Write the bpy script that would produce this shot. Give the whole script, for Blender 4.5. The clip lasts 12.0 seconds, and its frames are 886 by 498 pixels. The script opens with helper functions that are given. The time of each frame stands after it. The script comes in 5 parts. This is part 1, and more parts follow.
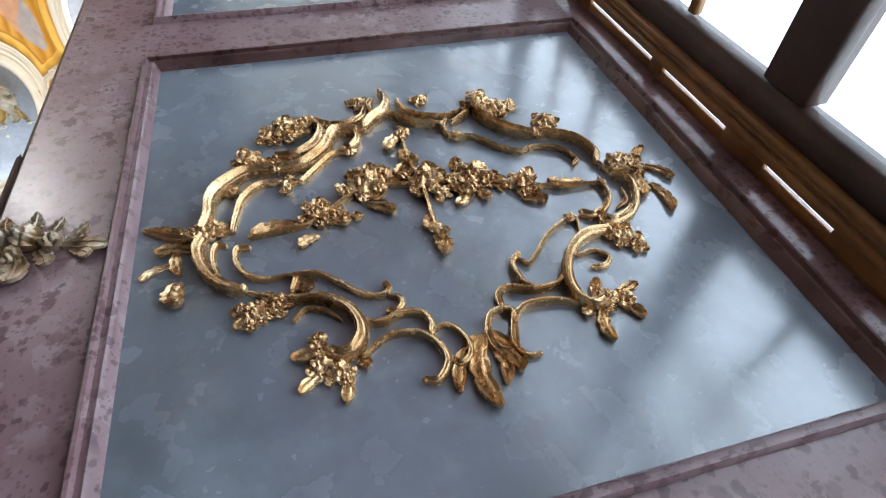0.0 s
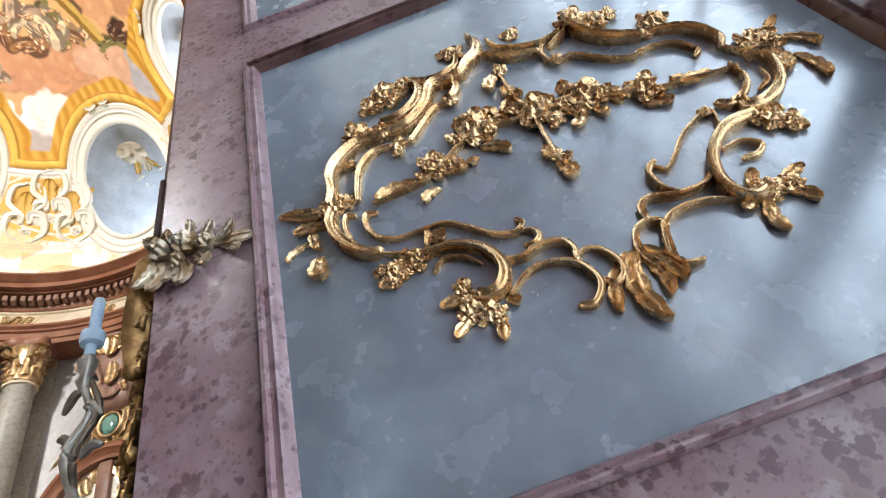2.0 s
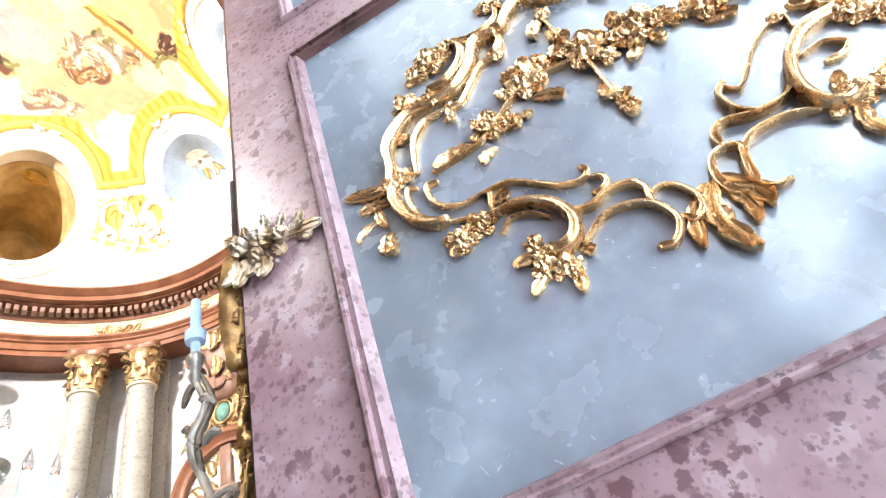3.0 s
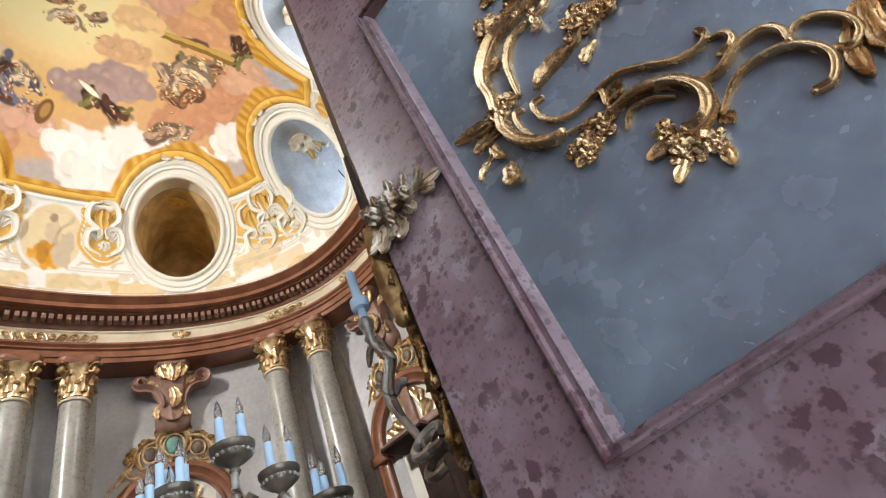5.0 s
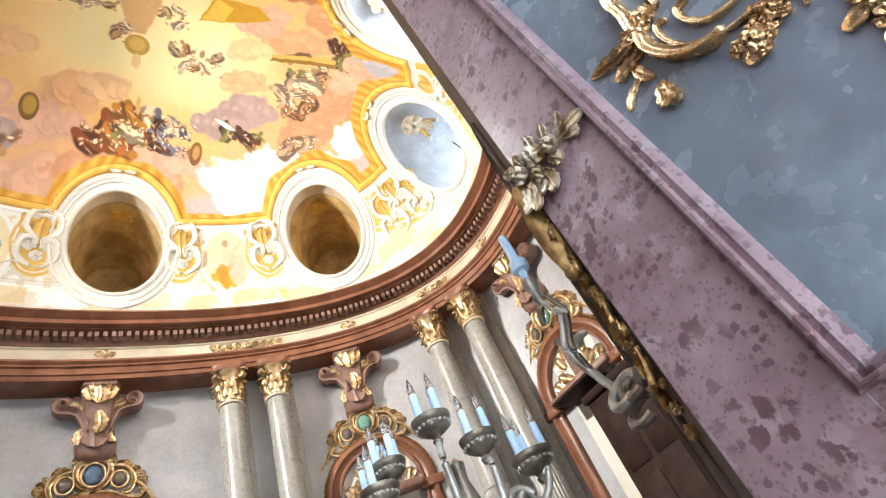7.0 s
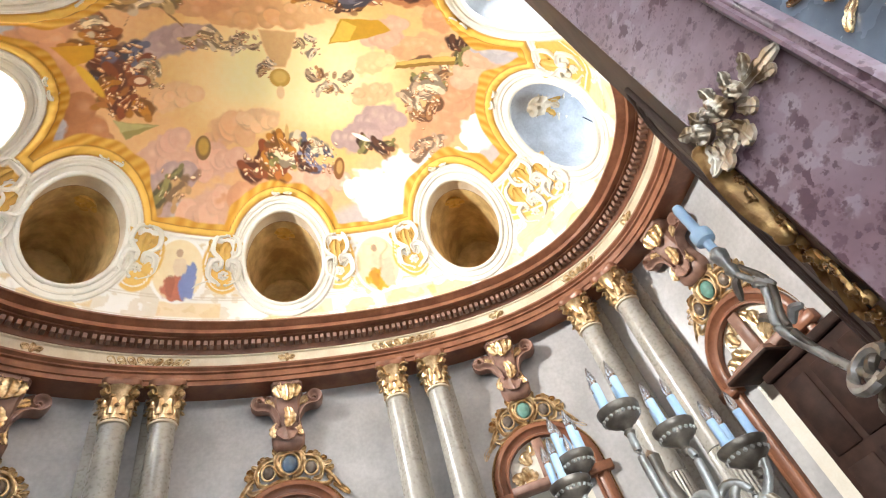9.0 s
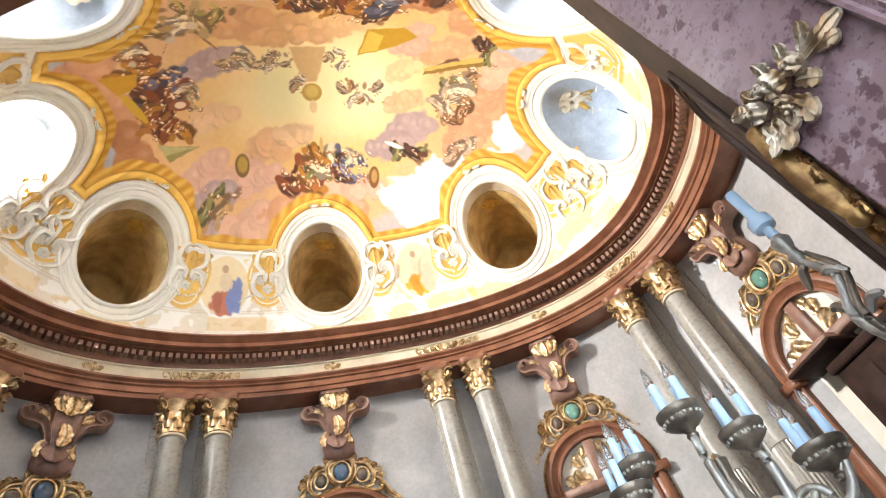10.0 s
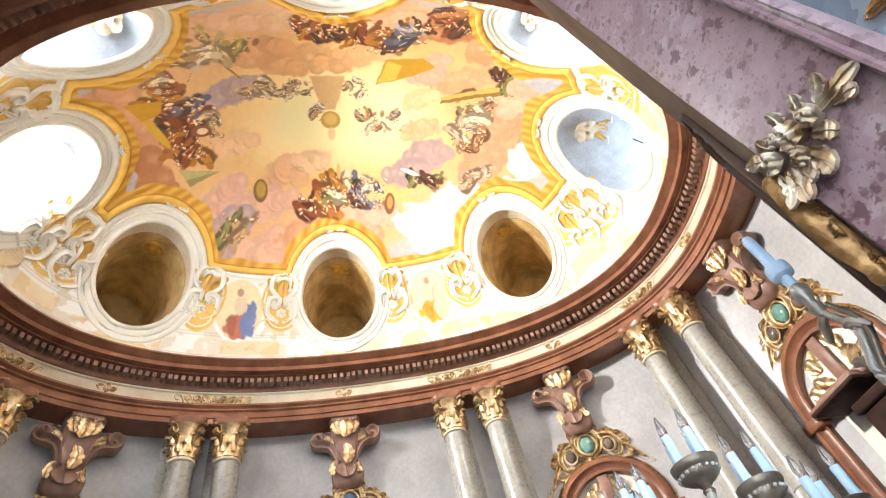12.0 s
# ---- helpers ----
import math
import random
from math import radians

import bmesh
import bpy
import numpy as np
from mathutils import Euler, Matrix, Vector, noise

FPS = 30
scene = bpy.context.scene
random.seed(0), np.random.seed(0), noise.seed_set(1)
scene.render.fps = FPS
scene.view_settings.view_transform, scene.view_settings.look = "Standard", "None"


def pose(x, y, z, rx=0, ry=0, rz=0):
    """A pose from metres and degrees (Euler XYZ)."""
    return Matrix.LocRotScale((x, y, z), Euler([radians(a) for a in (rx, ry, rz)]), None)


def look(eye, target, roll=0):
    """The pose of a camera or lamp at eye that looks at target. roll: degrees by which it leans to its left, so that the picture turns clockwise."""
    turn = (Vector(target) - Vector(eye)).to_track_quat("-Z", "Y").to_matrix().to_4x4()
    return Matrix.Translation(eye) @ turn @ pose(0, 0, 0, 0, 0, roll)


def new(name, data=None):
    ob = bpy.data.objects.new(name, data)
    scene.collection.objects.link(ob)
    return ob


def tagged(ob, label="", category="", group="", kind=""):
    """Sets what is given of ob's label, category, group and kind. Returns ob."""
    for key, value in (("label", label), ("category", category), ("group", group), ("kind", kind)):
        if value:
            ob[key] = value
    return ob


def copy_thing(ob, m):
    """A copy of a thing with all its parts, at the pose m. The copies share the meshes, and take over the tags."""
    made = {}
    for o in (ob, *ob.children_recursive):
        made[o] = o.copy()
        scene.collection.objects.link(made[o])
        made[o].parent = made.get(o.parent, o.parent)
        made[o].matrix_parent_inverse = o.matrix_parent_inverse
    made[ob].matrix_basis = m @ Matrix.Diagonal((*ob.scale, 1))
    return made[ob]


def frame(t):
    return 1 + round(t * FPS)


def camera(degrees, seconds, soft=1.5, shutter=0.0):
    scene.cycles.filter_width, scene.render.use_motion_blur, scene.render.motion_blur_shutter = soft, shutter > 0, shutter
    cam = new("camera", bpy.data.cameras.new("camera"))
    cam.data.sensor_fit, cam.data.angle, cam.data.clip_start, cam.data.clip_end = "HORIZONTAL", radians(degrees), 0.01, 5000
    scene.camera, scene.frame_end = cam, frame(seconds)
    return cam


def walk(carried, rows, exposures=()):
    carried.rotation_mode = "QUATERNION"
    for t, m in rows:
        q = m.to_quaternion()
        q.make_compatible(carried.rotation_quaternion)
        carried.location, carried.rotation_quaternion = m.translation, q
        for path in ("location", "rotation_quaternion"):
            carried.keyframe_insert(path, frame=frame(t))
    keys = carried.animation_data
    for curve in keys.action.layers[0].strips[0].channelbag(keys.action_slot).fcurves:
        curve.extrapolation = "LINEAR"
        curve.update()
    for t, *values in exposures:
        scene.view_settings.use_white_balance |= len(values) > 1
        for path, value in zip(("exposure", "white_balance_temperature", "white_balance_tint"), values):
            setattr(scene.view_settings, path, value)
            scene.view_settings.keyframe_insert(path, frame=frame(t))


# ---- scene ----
cam = camera(79.34, 12.0, soft=1.15)
PATH = [
    (0.0, 0.0000, -0.0001, 1.6000, 131.629, 15.382, -2.057),
    (0.5, -0.0042, 0.0077, 1.5939, 132.492, 15.148, 1.260),
    (1.0, -0.0209, 0.0234, 1.5916, 133.046, 15.094, 4.665),
    (1.5, -0.0337, 0.0356, 1.5913, 133.132, 15.339, 9.290),
    (2.0, -0.0435, 0.0491, 1.5917, 132.883, 15.735, 14.390),
    (2.5, -0.0451, 0.0483, 1.5922, 132.283, 16.375, 20.301),
    (3.0, -0.0459, 0.0493, 1.5946, 132.073, 16.826, 25.388),
    (5.0, -0.0569, 0.0225, 1.6040, 130.715, 20.456, 46.163),
    (5.5, -0.0605, 0.0161, 1.6075, 131.078, 21.080, 51.298),
    (6.0, -0.0705, 0.0120, 1.6132, 131.813, 21.216, 56.434),
    (6.5, -0.0755, -0.0024, 1.6180, 132.418, 20.027, 60.699),
    (7.0, -0.0899, -0.0055, 1.6307, 133.348, 19.947, 65.715),
    (9.0, -0.1293, -0.0440, 1.6754, 136.661, 14.083, 81.267),
    (9.5, -0.1386, -0.0411, 1.6877, 137.680, 13.810, 84.150),
    (10.0, -0.1515, -0.0399, 1.7006, 138.251, 13.170, 86.438),
    (10.5, -0.1569, -0.0439, 1.7149, 138.598, 12.698, 87.141),
    (11.0, -0.1503, -0.0452, 1.7187, 139.208, 12.310, 86.737),
    (11.5, -0.1384, -0.0404, 1.7209, 140.116, 11.906, 86.732),
    (12.0, -0.1327, -0.0229, 1.7279, 141.052, 11.378, 86.767),
]
EXPOSURES = [(0.0, -0.05), (1.0, 0.15), (1.5, 0.22), (2.0, 0.24), (2.5, 0.55), (3.0, 1.5), (3.3, 1.55), (4.2, 0.6), (5.0, -0.12), (5.5, -0.15), (6.0, 0.1), (6.5, 0.52), (7.0, 0.58), (9.0, 0.62), (11.0, 0.6), (12.0, 0.78)]
WINDOW_POWER, OCULUS_POWER, DAY_STRENGTH = 160.0, 180.0, 3.5
walk(cam, [(t, pose(*p)) for t, *p in PATH], EXPOSURES)

# ---- world and light ----
world = bpy.data.worlds.new("sky")
scene.world = world
world.use_nodes = True
wn = world.node_tree.nodes
sky = wn.new("ShaderNodeTexSky")
sky.sky_type = "NISHITA"
sky.sun_disc = False
sky.sun_elevation, sky.sun_rotation = radians(34), radians(301)
world.node_tree.links.new(sky.outputs[0], wn["Background"].inputs["Color"])
wn["Background"].inputs["Strength"].default_value = 0.15

sun_data = bpy.data.lights.new("sun", "SUN")
sun_data.energy, sun_data.angle, sun_data.color = 3.0, radians(0.6), (1.0, 0.93, 0.82)
sun = new("sun", sun_data)
sun.matrix_world = look((-30, 18, 24), (-5, 0, 8))


def area_light(name, eye, target, sx, sy, power, colour):
    d = bpy.data.lights.new(name, "AREA")
    d.shape, d.size, d.size_y, d.energy, d.color = "RECTANGLE", sx, sy, power, colour
    ob = new(name, d)
    ob.matrix_world = look(eye, target)
    return ob


# ---- materials ----
def mat(name, base, other=None, rough=0.5, metal=0.0, scale=6.0, detail=40.0, bump=0.1, mix=(0.35, 0.65), spots=None, spot_scale=9.0, spot_at=0.3, spec=0.5, coat=0.0):
    m = bpy.data.materials.new(name)
    m.use_nodes = True
    nt = m.node_tree
    n, l = nt.nodes, nt.links
    bs = n["Principled BSDF"]
    other = other or tuple(c * 0.72 for c in base)
    tc = n.new("ShaderNodeTexCoord")
    n1 = n.new("ShaderNodeTexNoise")
    n1.inputs["Scale"].default_value, n1.inputs["Detail"].default_value = scale, 5
    n2 = n.new("ShaderNodeTexNoise")
    n2.inputs["Scale"].default_value, n2.inputs["Detail"].default_value = detail, 4
    for k in (n1, n2):
        l.new(tc.outputs["Object"], k.inputs["Vector"])
    r = n.new("ShaderNodeValToRGB")
    r.color_ramp.elements[0].position, r.color_ramp.elements[1].position = mix
    r.color_ramp.elements[0].color, r.color_ramp.elements[1].color = (*base, 1), (*other, 1)
    l.new(n1.outputs["Fac"], r.inputs["Fac"])
    fine = n.new("ShaderNodeMix")
    fine.data_type, fine.blend_type = "RGBA", "OVERLAY"
    fine.inputs["Factor"].default_value = 0.2
    l.new(r.outputs["Color"], fine.inputs["A"])
    l.new(n2.outputs["Fac"], fine.inputs["B"])
    col = fine.outputs["Result"]
    if spots:
        w = n.new("ShaderNodeMix")
        w.data_type = "VECTOR"
        w.inputs["Factor"].default_value = 0.055
        l.new(tc.outputs["Object"], w.inputs["A"])
        l.new(n2.outputs["Color"], w.inputs["B"])
        vo = n.new("ShaderNodeTexVoronoi")
        vo.inputs["Scale"].default_value = spot_scale
        l.new(w.outputs["Result"], vo.inputs["Vector"])
        sr = n.new("ShaderNodeValToRGB")
        sr.color_ramp.elements[0].position, sr.color_ramp.elements[1].position = spot_at - 0.08, spot_at + 0.16
        sr.color_ramp.elements[0].color, sr.color_ramp.elements[1].color = (1, 1, 1, 1), (0, 0, 0, 1)
        l.new(vo.outputs["Distance"], sr.inputs["Fac"])
        gate = n.new("ShaderNodeMath")
        gate.operation = "MULTIPLY"
        l.new(sr.outputs["Color"], gate.inputs[0])
        g2 = n.new("ShaderNodeValToRGB")
        g2.color_ramp.elements[0].position, g2.color_ramp.elements[1].position = 0.42, 0.62
        l.new(n1.outputs["Fac"], g2.inputs["Fac"])
        l.new(g2.outputs["Color"], gate.inputs[1])
        sm = n.new("ShaderNodeMix")
        sm.data_type = "RGBA"
        l.new(gate.outputs[0], sm.inputs["Factor"])
        l.new(col, sm.inputs["A"])
        sm.inputs["B"].default_value = (*spots, 1)
        col = sm.outputs["Result"]
    l.new(col, bs.inputs["Base Color"])
    rr = n.new("ShaderNodeMapRange")
    rr.inputs["To Min"].default_value, rr.inputs["To Max"].default_value = max(0.03, rough - 0.08), min(1.0, rough + 0.1)
    l.new(n2.outputs["Fac"], rr.inputs["Value"])
    l.new(rr.outputs[0], bs.inputs["Roughness"])
    bs.inputs["Metallic"].default_value = metal
    bs.inputs["Specular IOR Level"].default_value = spec
    bs.inputs["Coat Weight"].default_value = coat
    bs.inputs["Coat Roughness"].default_value = 0.17
    bs.inputs["Coat IOR"].default_value = 1.7
    b = n.new("ShaderNodeBump")
    b.inputs["Strength"].default_value, b.inputs["Distance"].default_value = bump, 0.01
    l.new(n2.outputs["Fac"], b.inputs["Height"])
    l.new(b.outputs[0], bs.inputs["Normal"])
    return m


def node(nt, kind, **given):
    """A shader node with the inputs given by name (spaces as underscores)."""
    n = nt.nodes.new("ShaderNode" + kind)
    for key, v in given.items():
        n.inputs[key.replace("_", " ")].default_value = v
    return n


def ramp(nt, source, lo, hi, a=0.0, b=1.0):
    """A smooth step of a value, from a at lo to b at hi."""
    n = node(nt, "MapRange", From_Min=lo, From_Max=hi, To_Min=a, To_Max=b)
    n.interpolation_type = "SMOOTHSTEP"
    nt.links.new(source, n.inputs["Value"])
    return n.outputs["Result"]


def times(nt, a, b):
    n = nt.nodes.new("ShaderNodeMath")
    n.operation = "MULTIPLY"
    for k, v in enumerate((a, b)):
        if isinstance(v, float):
            n.inputs[k].default_value = v
        else:
            nt.links.new(v, n.inputs[k])
    return n.outputs[0]


def overpaint(m, mask, colour):
    """Lays a colour over a material's base colour where the mask is 1."""
    nt = m.node_tree
    base = nt.nodes["Principled BSDF"].inputs["Base Color"]
    n = nt.nodes.new("ShaderNodeMix")
    n.data_type = "RGBA"
    nt.links.new(mask, n.inputs["Factor"])
    nt.links.new(base.links[0].from_socket, n.inputs["A"])
    n.inputs["B"].default_value = (*colour, 1)
    nt.links.new(n.outputs["Result"], base)


def breccia(m, scale, size, wander, colour, gate, strength, seed):
    """Uneven broken flecks of one colour, gathered where a slow noise allows."""
    nt = m.node_tree
    tc = nt.nodes.new("ShaderNodeTexCoord")
    shift = node(nt, "Mapping", Location=(seed, seed * 2.3, seed * 0.7))
    nt.links.new(tc.outputs["Object"], shift.inputs["Vector"])
    warp = node(nt, "TexNoise", Scale=scale * 1.3, Detail=3.0, Roughness=0.6)
    nt.links.new(shift.outputs[0], warp.inputs["Vector"])
    add = nt.nodes.new("ShaderNodeVectorMath")
    add.operation = "MULTIPLY_ADD"
    nt.links.new(warp.outputs["Color"], add.inputs[0])
    add.inputs[1].default_value = (wander / scale,) * 3
    nt.links.new(shift.outputs[0], add.inputs[2])
    cells = node(nt, "TexVoronoi", Scale=scale)
    nt.links.new(add.outputs[0], cells.inputs["Vector"])
    pick = nt.nodes.new("ShaderNodeSeparateColor")
    nt.links.new(cells.outputs["Color"], pick.inputs[0])
    slow = node(nt, "TexNoise", Scale=scale * 0.16, Detail=3.0, Roughness=0.55)
    nt.links.new(shift.outputs[0], slow.inputs["Vector"])
    inside = ramp(nt, cells.outputs["Distance"], size + 0.07, size - 0.07)
    mask = times(nt, times(nt, inside, ramp(nt, pick.outputs[0], 0.35, 0.62)), ramp(nt, slow.outputs["Fac"], gate - 0.08, gate + 0.08))
    overpaint(m, times(nt, mask, strength), colour)


PINK = mat("pink_marble", (0.32, 0.215, 0.228), (0.21, 0.122, 0.133), 0.30, 0, 7, 34, 0.015, (0.30, 0.70), spec=0.5, coat=0.15)
breccia(PINK, 20.0, 0.42, 1.3, (0.40, 0.315, 0.32), 0.50, 0.5, 3.1)
breccia(PINK, 34.0, 0.43, 1.5, (0.10, 0.044, 0.05), 0.47, 0.9, 1.7)
breccia(PINK, 62.0, 0.38, 1.2, (0.09, 0.042, 0.048), 0.45, 0.75, 5.3)
breccia(PINK, 140.0, 0.36, 1.0, (0.13, 0.065, 0.07), 0.46, 0.6, 8.9)
# dark marble of the pedestals, also the shaded tone of some frame bars
PINK_DARK_SHADED = mat("dark_and_shaded_pink_marble", (0.15, 0.075, 0.07), (0.09, 0.045, 0.042), 0.28, 0, 6, 30, 0.03, spots=(0.05, 0.025, 0.025), spot_scale=16)
GREY = mat("blue_grey_marble", (0.20, 0.238, 0.285), (0.105, 0.122, 0.15), 0.25, 0, 2.2, 14, 0.015, (0.28, 0.72), spec=1.0, coat=1.0)
# pale clouds, dusky drifts and thin chalky wisps in the grey marble
gt = GREY.node_tree
gc = gt.nodes.new("ShaderNodeTexCoord")
for scale, detail, dist, lo, hi, strength, colour in ((4.5, 7.0, 0.4, 0.46, 0.76, 0.75, (0.27, 0.315, 0.365)), (6.5, 5.0, 0.2, 0.55, 0.80, 0.6, (0.135, 0.125, 0.135)), (17.0, 9.0, 0.0, 0.50, 0.85, 0.35, (0.33, 0.36, 0.39)), (46.0, 6.0, 2.2, 0.66, 0.71, 0.55, (0.42, 0.44, 0.46))):
    gn = node(gt, "TexNoise", Scale=scale, Detail=detail, Roughness=0.58, Distortion=dist)
    gt.links.new(gc.outputs["Object"], gn.inputs["Vector"])
    overpaint(GREY, times(gt, ramp(gt, gn.outputs["Fac"], lo, hi), strength), colour)
GOLD = mat("old_gilding", (0.76, 0.53, 0.29), (0.46, 0.26, 0.11), 0.25, 0.85, 10, 70, 0.06)
GOLD_DARK = mat("tarnished_gilding", (0.56, 0.33, 0.12), (0.20, 0.10, 0.035), 0.36, 0.75, 24, 70, 0.2)
GOLD_PALE = mat("silvered_gilding", (0.60, 0.53, 0.42), (0.27, 0.17, 0.085), 0.30, 0.65, 20, 60, 0.12)
GOLD_BRIGHT = mat("bright_gilding", (0.84, 0.66, 0.40), (0.38, 0.23, 0.10), 0.3, 0.85, 9, 45, 0.25)
BROWN = mat("red_brown_marble", (0.30, 0.125, 0.065), (0.19, 0.072, 0.036), 0.35, 0, 3, 22, 0.05)
ROSE = mat("rose_stucco_marble", (0.33, 0.19, 0.14), (0.22, 0.115, 0.08), 0.45, 0, 5, 40, 0.15)
CREAM = mat("cream_stucco", (0.72, 0.62, 0.46), (0.58, 0.47, 0.33), 0.55, 0, 2, 30, 0.1)
WHITE = mat("white_stucco", (0.82, 0.79, 0.70), (0.74, 0.69, 0.58), 0.6, 0, 2, 30, 0.1)
WALL = mat("grey_stucco_wall", (0.50, 0.49, 0.485), (0.37, 0.36, 0.355), 0.35, 0, 1.2, 14, 0.03)
COLUMN = mat("grey_beige_marble", (0.40, 0.38, 0.335), (0.32, 0.30, 0.262), 0.28, 0, 2.5, 18, 0.02)
SHAFT = mat("ochre_shaft_plaster", (0.72, 0.50, 0.21), (0.40, 0.25, 0.09), 0.7, 0, 2.2, 12, 0.15)
OCHRE = mat("ochre_stucco", (0.72, 0.45, 0.10), (0.58, 0.33, 0.06), 0.5, 0, 5, 40, 0.1)
WOOD = mat("dark_window_wood", (0.075, 0.04, 0.03), (0.045, 0.025, 0.02), 0.4, 0, 8, 60, 0.1)
WOOD_GOLD = mat("golden_brown_wood", (0.36, 0.17, 0.05), (0.24, 0.11, 0.03), 0.35, 0, 9, 60, 0.1)
BRONZE = mat("dark_bronze", (0.30, 0.24, 0.18), (0.13, 0.10, 0.075), 0.32, 0.6, 20, 90, 0.15)
PEWTER = mat("silvered_bronze", (0.58, 0.55, 0.49), (0.30, 0.26, 0.21), 0.34, 0.6, 20, 90, 0.15)
SLEEVE = mat("pale_blue_candle_sleeve", (0.62, 0.80, 0.95), (0.54, 0.73, 0.92), 0.4, 0, 20, 60, 0.02)
STONE_FLOOR = mat("stone_floor", (0.10, 0.075, 0.065), (0.05, 0.04, 0.036), 0.35, 0, 1.0, 12, 0.05)
# dull dark brown of the added infill and of the ledge's shaded underside
DARK_FILL = mat("dull_dark_fill", (0.045, 0.022, 0.016), (0.025, 0.013, 0.01), 0.7, 0, 6, 50, 0.1, spec=0.2)
GEM = mat("blue_glass_stone", (0.10, 0.16, 0.24), (0.05, 0.08, 0.14), 0.12, 0, 8, 30, 0.02)
GEM_GREEN = mat("green_glass_stone", (0.16, 0.34, 0.28), (0.09, 0.17, 0.14), 0.12, 0, 8, 30, 0.02)
GEM_BROWN = mat("smoky_brown_glass_stone", (0.20, 0.15, 0.11), (0.09, 0.07, 0.06), 0.12, 0, 8, 30, 0.02)
# dark tone of the splay and its moulding, shade included in the colour
DARK_SHADED_SPLAY = mat("dark_and_shaded_splay_stone", (0.17, 0.115, 0.095), (0.11, 0.075, 0.06), 0.6, 0, 5, 30, 0.05, spec=0.25)
REVEAL = mat("blue_grey_painted_plaster", (0.46, 0.50, 0.55), (0.36, 0.39, 0.43), 0.7, 0, 3, 20, 0.05)
IRON = mat("black_iron", (0.03, 0.03, 0.03), None, 0.5, 0.5, 10, 40, 0.05)

GLASS = bpy.data.materials.new("clear_glass")
GLASS.use_nodes = True
gb = GLASS.node_tree.nodes["Principled BSDF"]
gb.inputs["Base Color"].default_value = (0.95, 0.97, 1.0, 1)
gb.inputs["Transmission Weight"].default_value, gb.inputs["Roughness"].default_value, gb.inputs["IOR"].default_value = 1.0, 0.04, 1.45

DAYLIGHT = bpy.data.materials.new("bright_daylight")
DAYLIGHT.use_nodes = True
db = DAYLIGHT.node_tree.nodes["Principled BSDF"]
db.inputs["Base Color"].default_value = (0.8, 0.85, 0.9, 1)
db.inputs["Emission Color"].default_value, db.inputs["Emission Strength"].default_value = (0.86, 0.93, 1.0, 1), DAY_STRENGTH

FRESCO = bpy.data.materials.new("fresco")
FRESCO.use_nodes = True
fn, fl = FRESCO.node_tree.nodes, FRESCO.node_tree.links
fa = fn.new("ShaderNodeVertexColor")
fa.layer_name = "paint"
ft = fn.new("ShaderNodeTexNoise")
ft.inputs["Scale"].default_value, ft.inputs["Detail"].default_value = 9.0, 8
fc = fn.new("ShaderNodeTexCoord")
fl.new(fc.outputs["Object"], ft.inputs["Vector"])
fm = fn.new("ShaderNodeMix")
fm.data_type, fm.blend_type = "RGBA", "OVERLAY"
fm.inputs["Factor"].default_value = 0.18
fl.new(fa.outputs["Color"], fm.inputs["A"])
fl.new(ft.outputs["Fac"], fm.inputs["B"])
fl.new(fm.outputs["Result"], fn["Principled BSDF"].inputs["Base Color"])
fn["Principled BSDF"].inputs["Roughness"].default_value = 0.75


# ---- mesh tools ----
def finish(name, bm, material, smooth=True):
    me = bpy.data.meshes.new(name)
    bmesh.ops.recalc_face_normals(bm, faces=bm.faces[:])
    bm.to_mesh(me)
    bm.free()
    me.materials.append(material)
    if smooth:
        me.shade_smooth()
        me.set_sharp_from_angle(angle=radians(50))
    return me


def part(name, bm, material, parent=None, label="", smooth=True, m=None):
    ob = new(name, finish(name, bm, material, smooth) if isinstance(bm, bmesh.types.BMesh) else bm)
    if parent is not None:
        ob.parent = parent
    if m is not None:
        ob.matrix_basis = m
    if label:
        ob["label"] = label
    return ob


def thing(name, label, category, group="", kind="", m=None):
    ob = new(name)
    if m is not None:
        ob.matrix_basis = m
    return tagged(ob, label, category, group, kind)


def box(bm, lo, hi, bevel=0.0):
    lo, hi = Vector(lo), Vector(hi)
    r = bmesh.ops.create_cube(bm, size=1, matrix=Matrix.Translation((lo + hi) / 2) @ Matrix.Diagonal((*(hi - lo), 1)))
    if bevel:
        es = {e for v in r["verts"] for e in v.link_edges}
        bmesh.ops.bevel(bm, geom=list(es), offset=bevel, segments=1, affect="EDGES")
    return bm


def loft(bm, rings, closed_ring=True, caps=True, closed_path=False):
    """Skins a row of vertex rings."""
    vs = [[bm.verts.new(p) for p in r] for r in rings]
    n, k = len(vs), len(vs[0])
    for i in range(n if closed_path else n - 1):
        a, b = vs[i], vs[(i + 1) % n]
        for j in range(k if closed_ring else k - 1):
            bm.faces.new((a[j], a[(j + 1) % k], b[(j + 1) % k], b[j]))
    if caps and closed_ring and not closed_path:
        bm.faces.new(vs[0])
        bm.faces.new(list(reversed(vs[-1])))
    return bm


def lathe(bm, profile, seg=24, centre=(0, 0, 0)):
    c = Vector(centre)
    rings = []
    for r, z in profile:
        rings.append([c + Vector((math.cos(2 * math.pi * j / seg) * r, math.sin(2 * math.pi * j / seg) * r, z)) for j in range(seg)])
    return loft(bm, rings)


def spline(pts, per=7):
    P = [Vector(p) for p in pts]
    P = [P[0] * 2 - P[1]] + P + [P[-1] * 2 - P[-2]]
    out = []
    for i in range(1, len(P) - 2):
        for j in range(per):
            t = j / per
            a, b, c, d = P[i - 1], P[i], P[i + 1], P[i + 2]
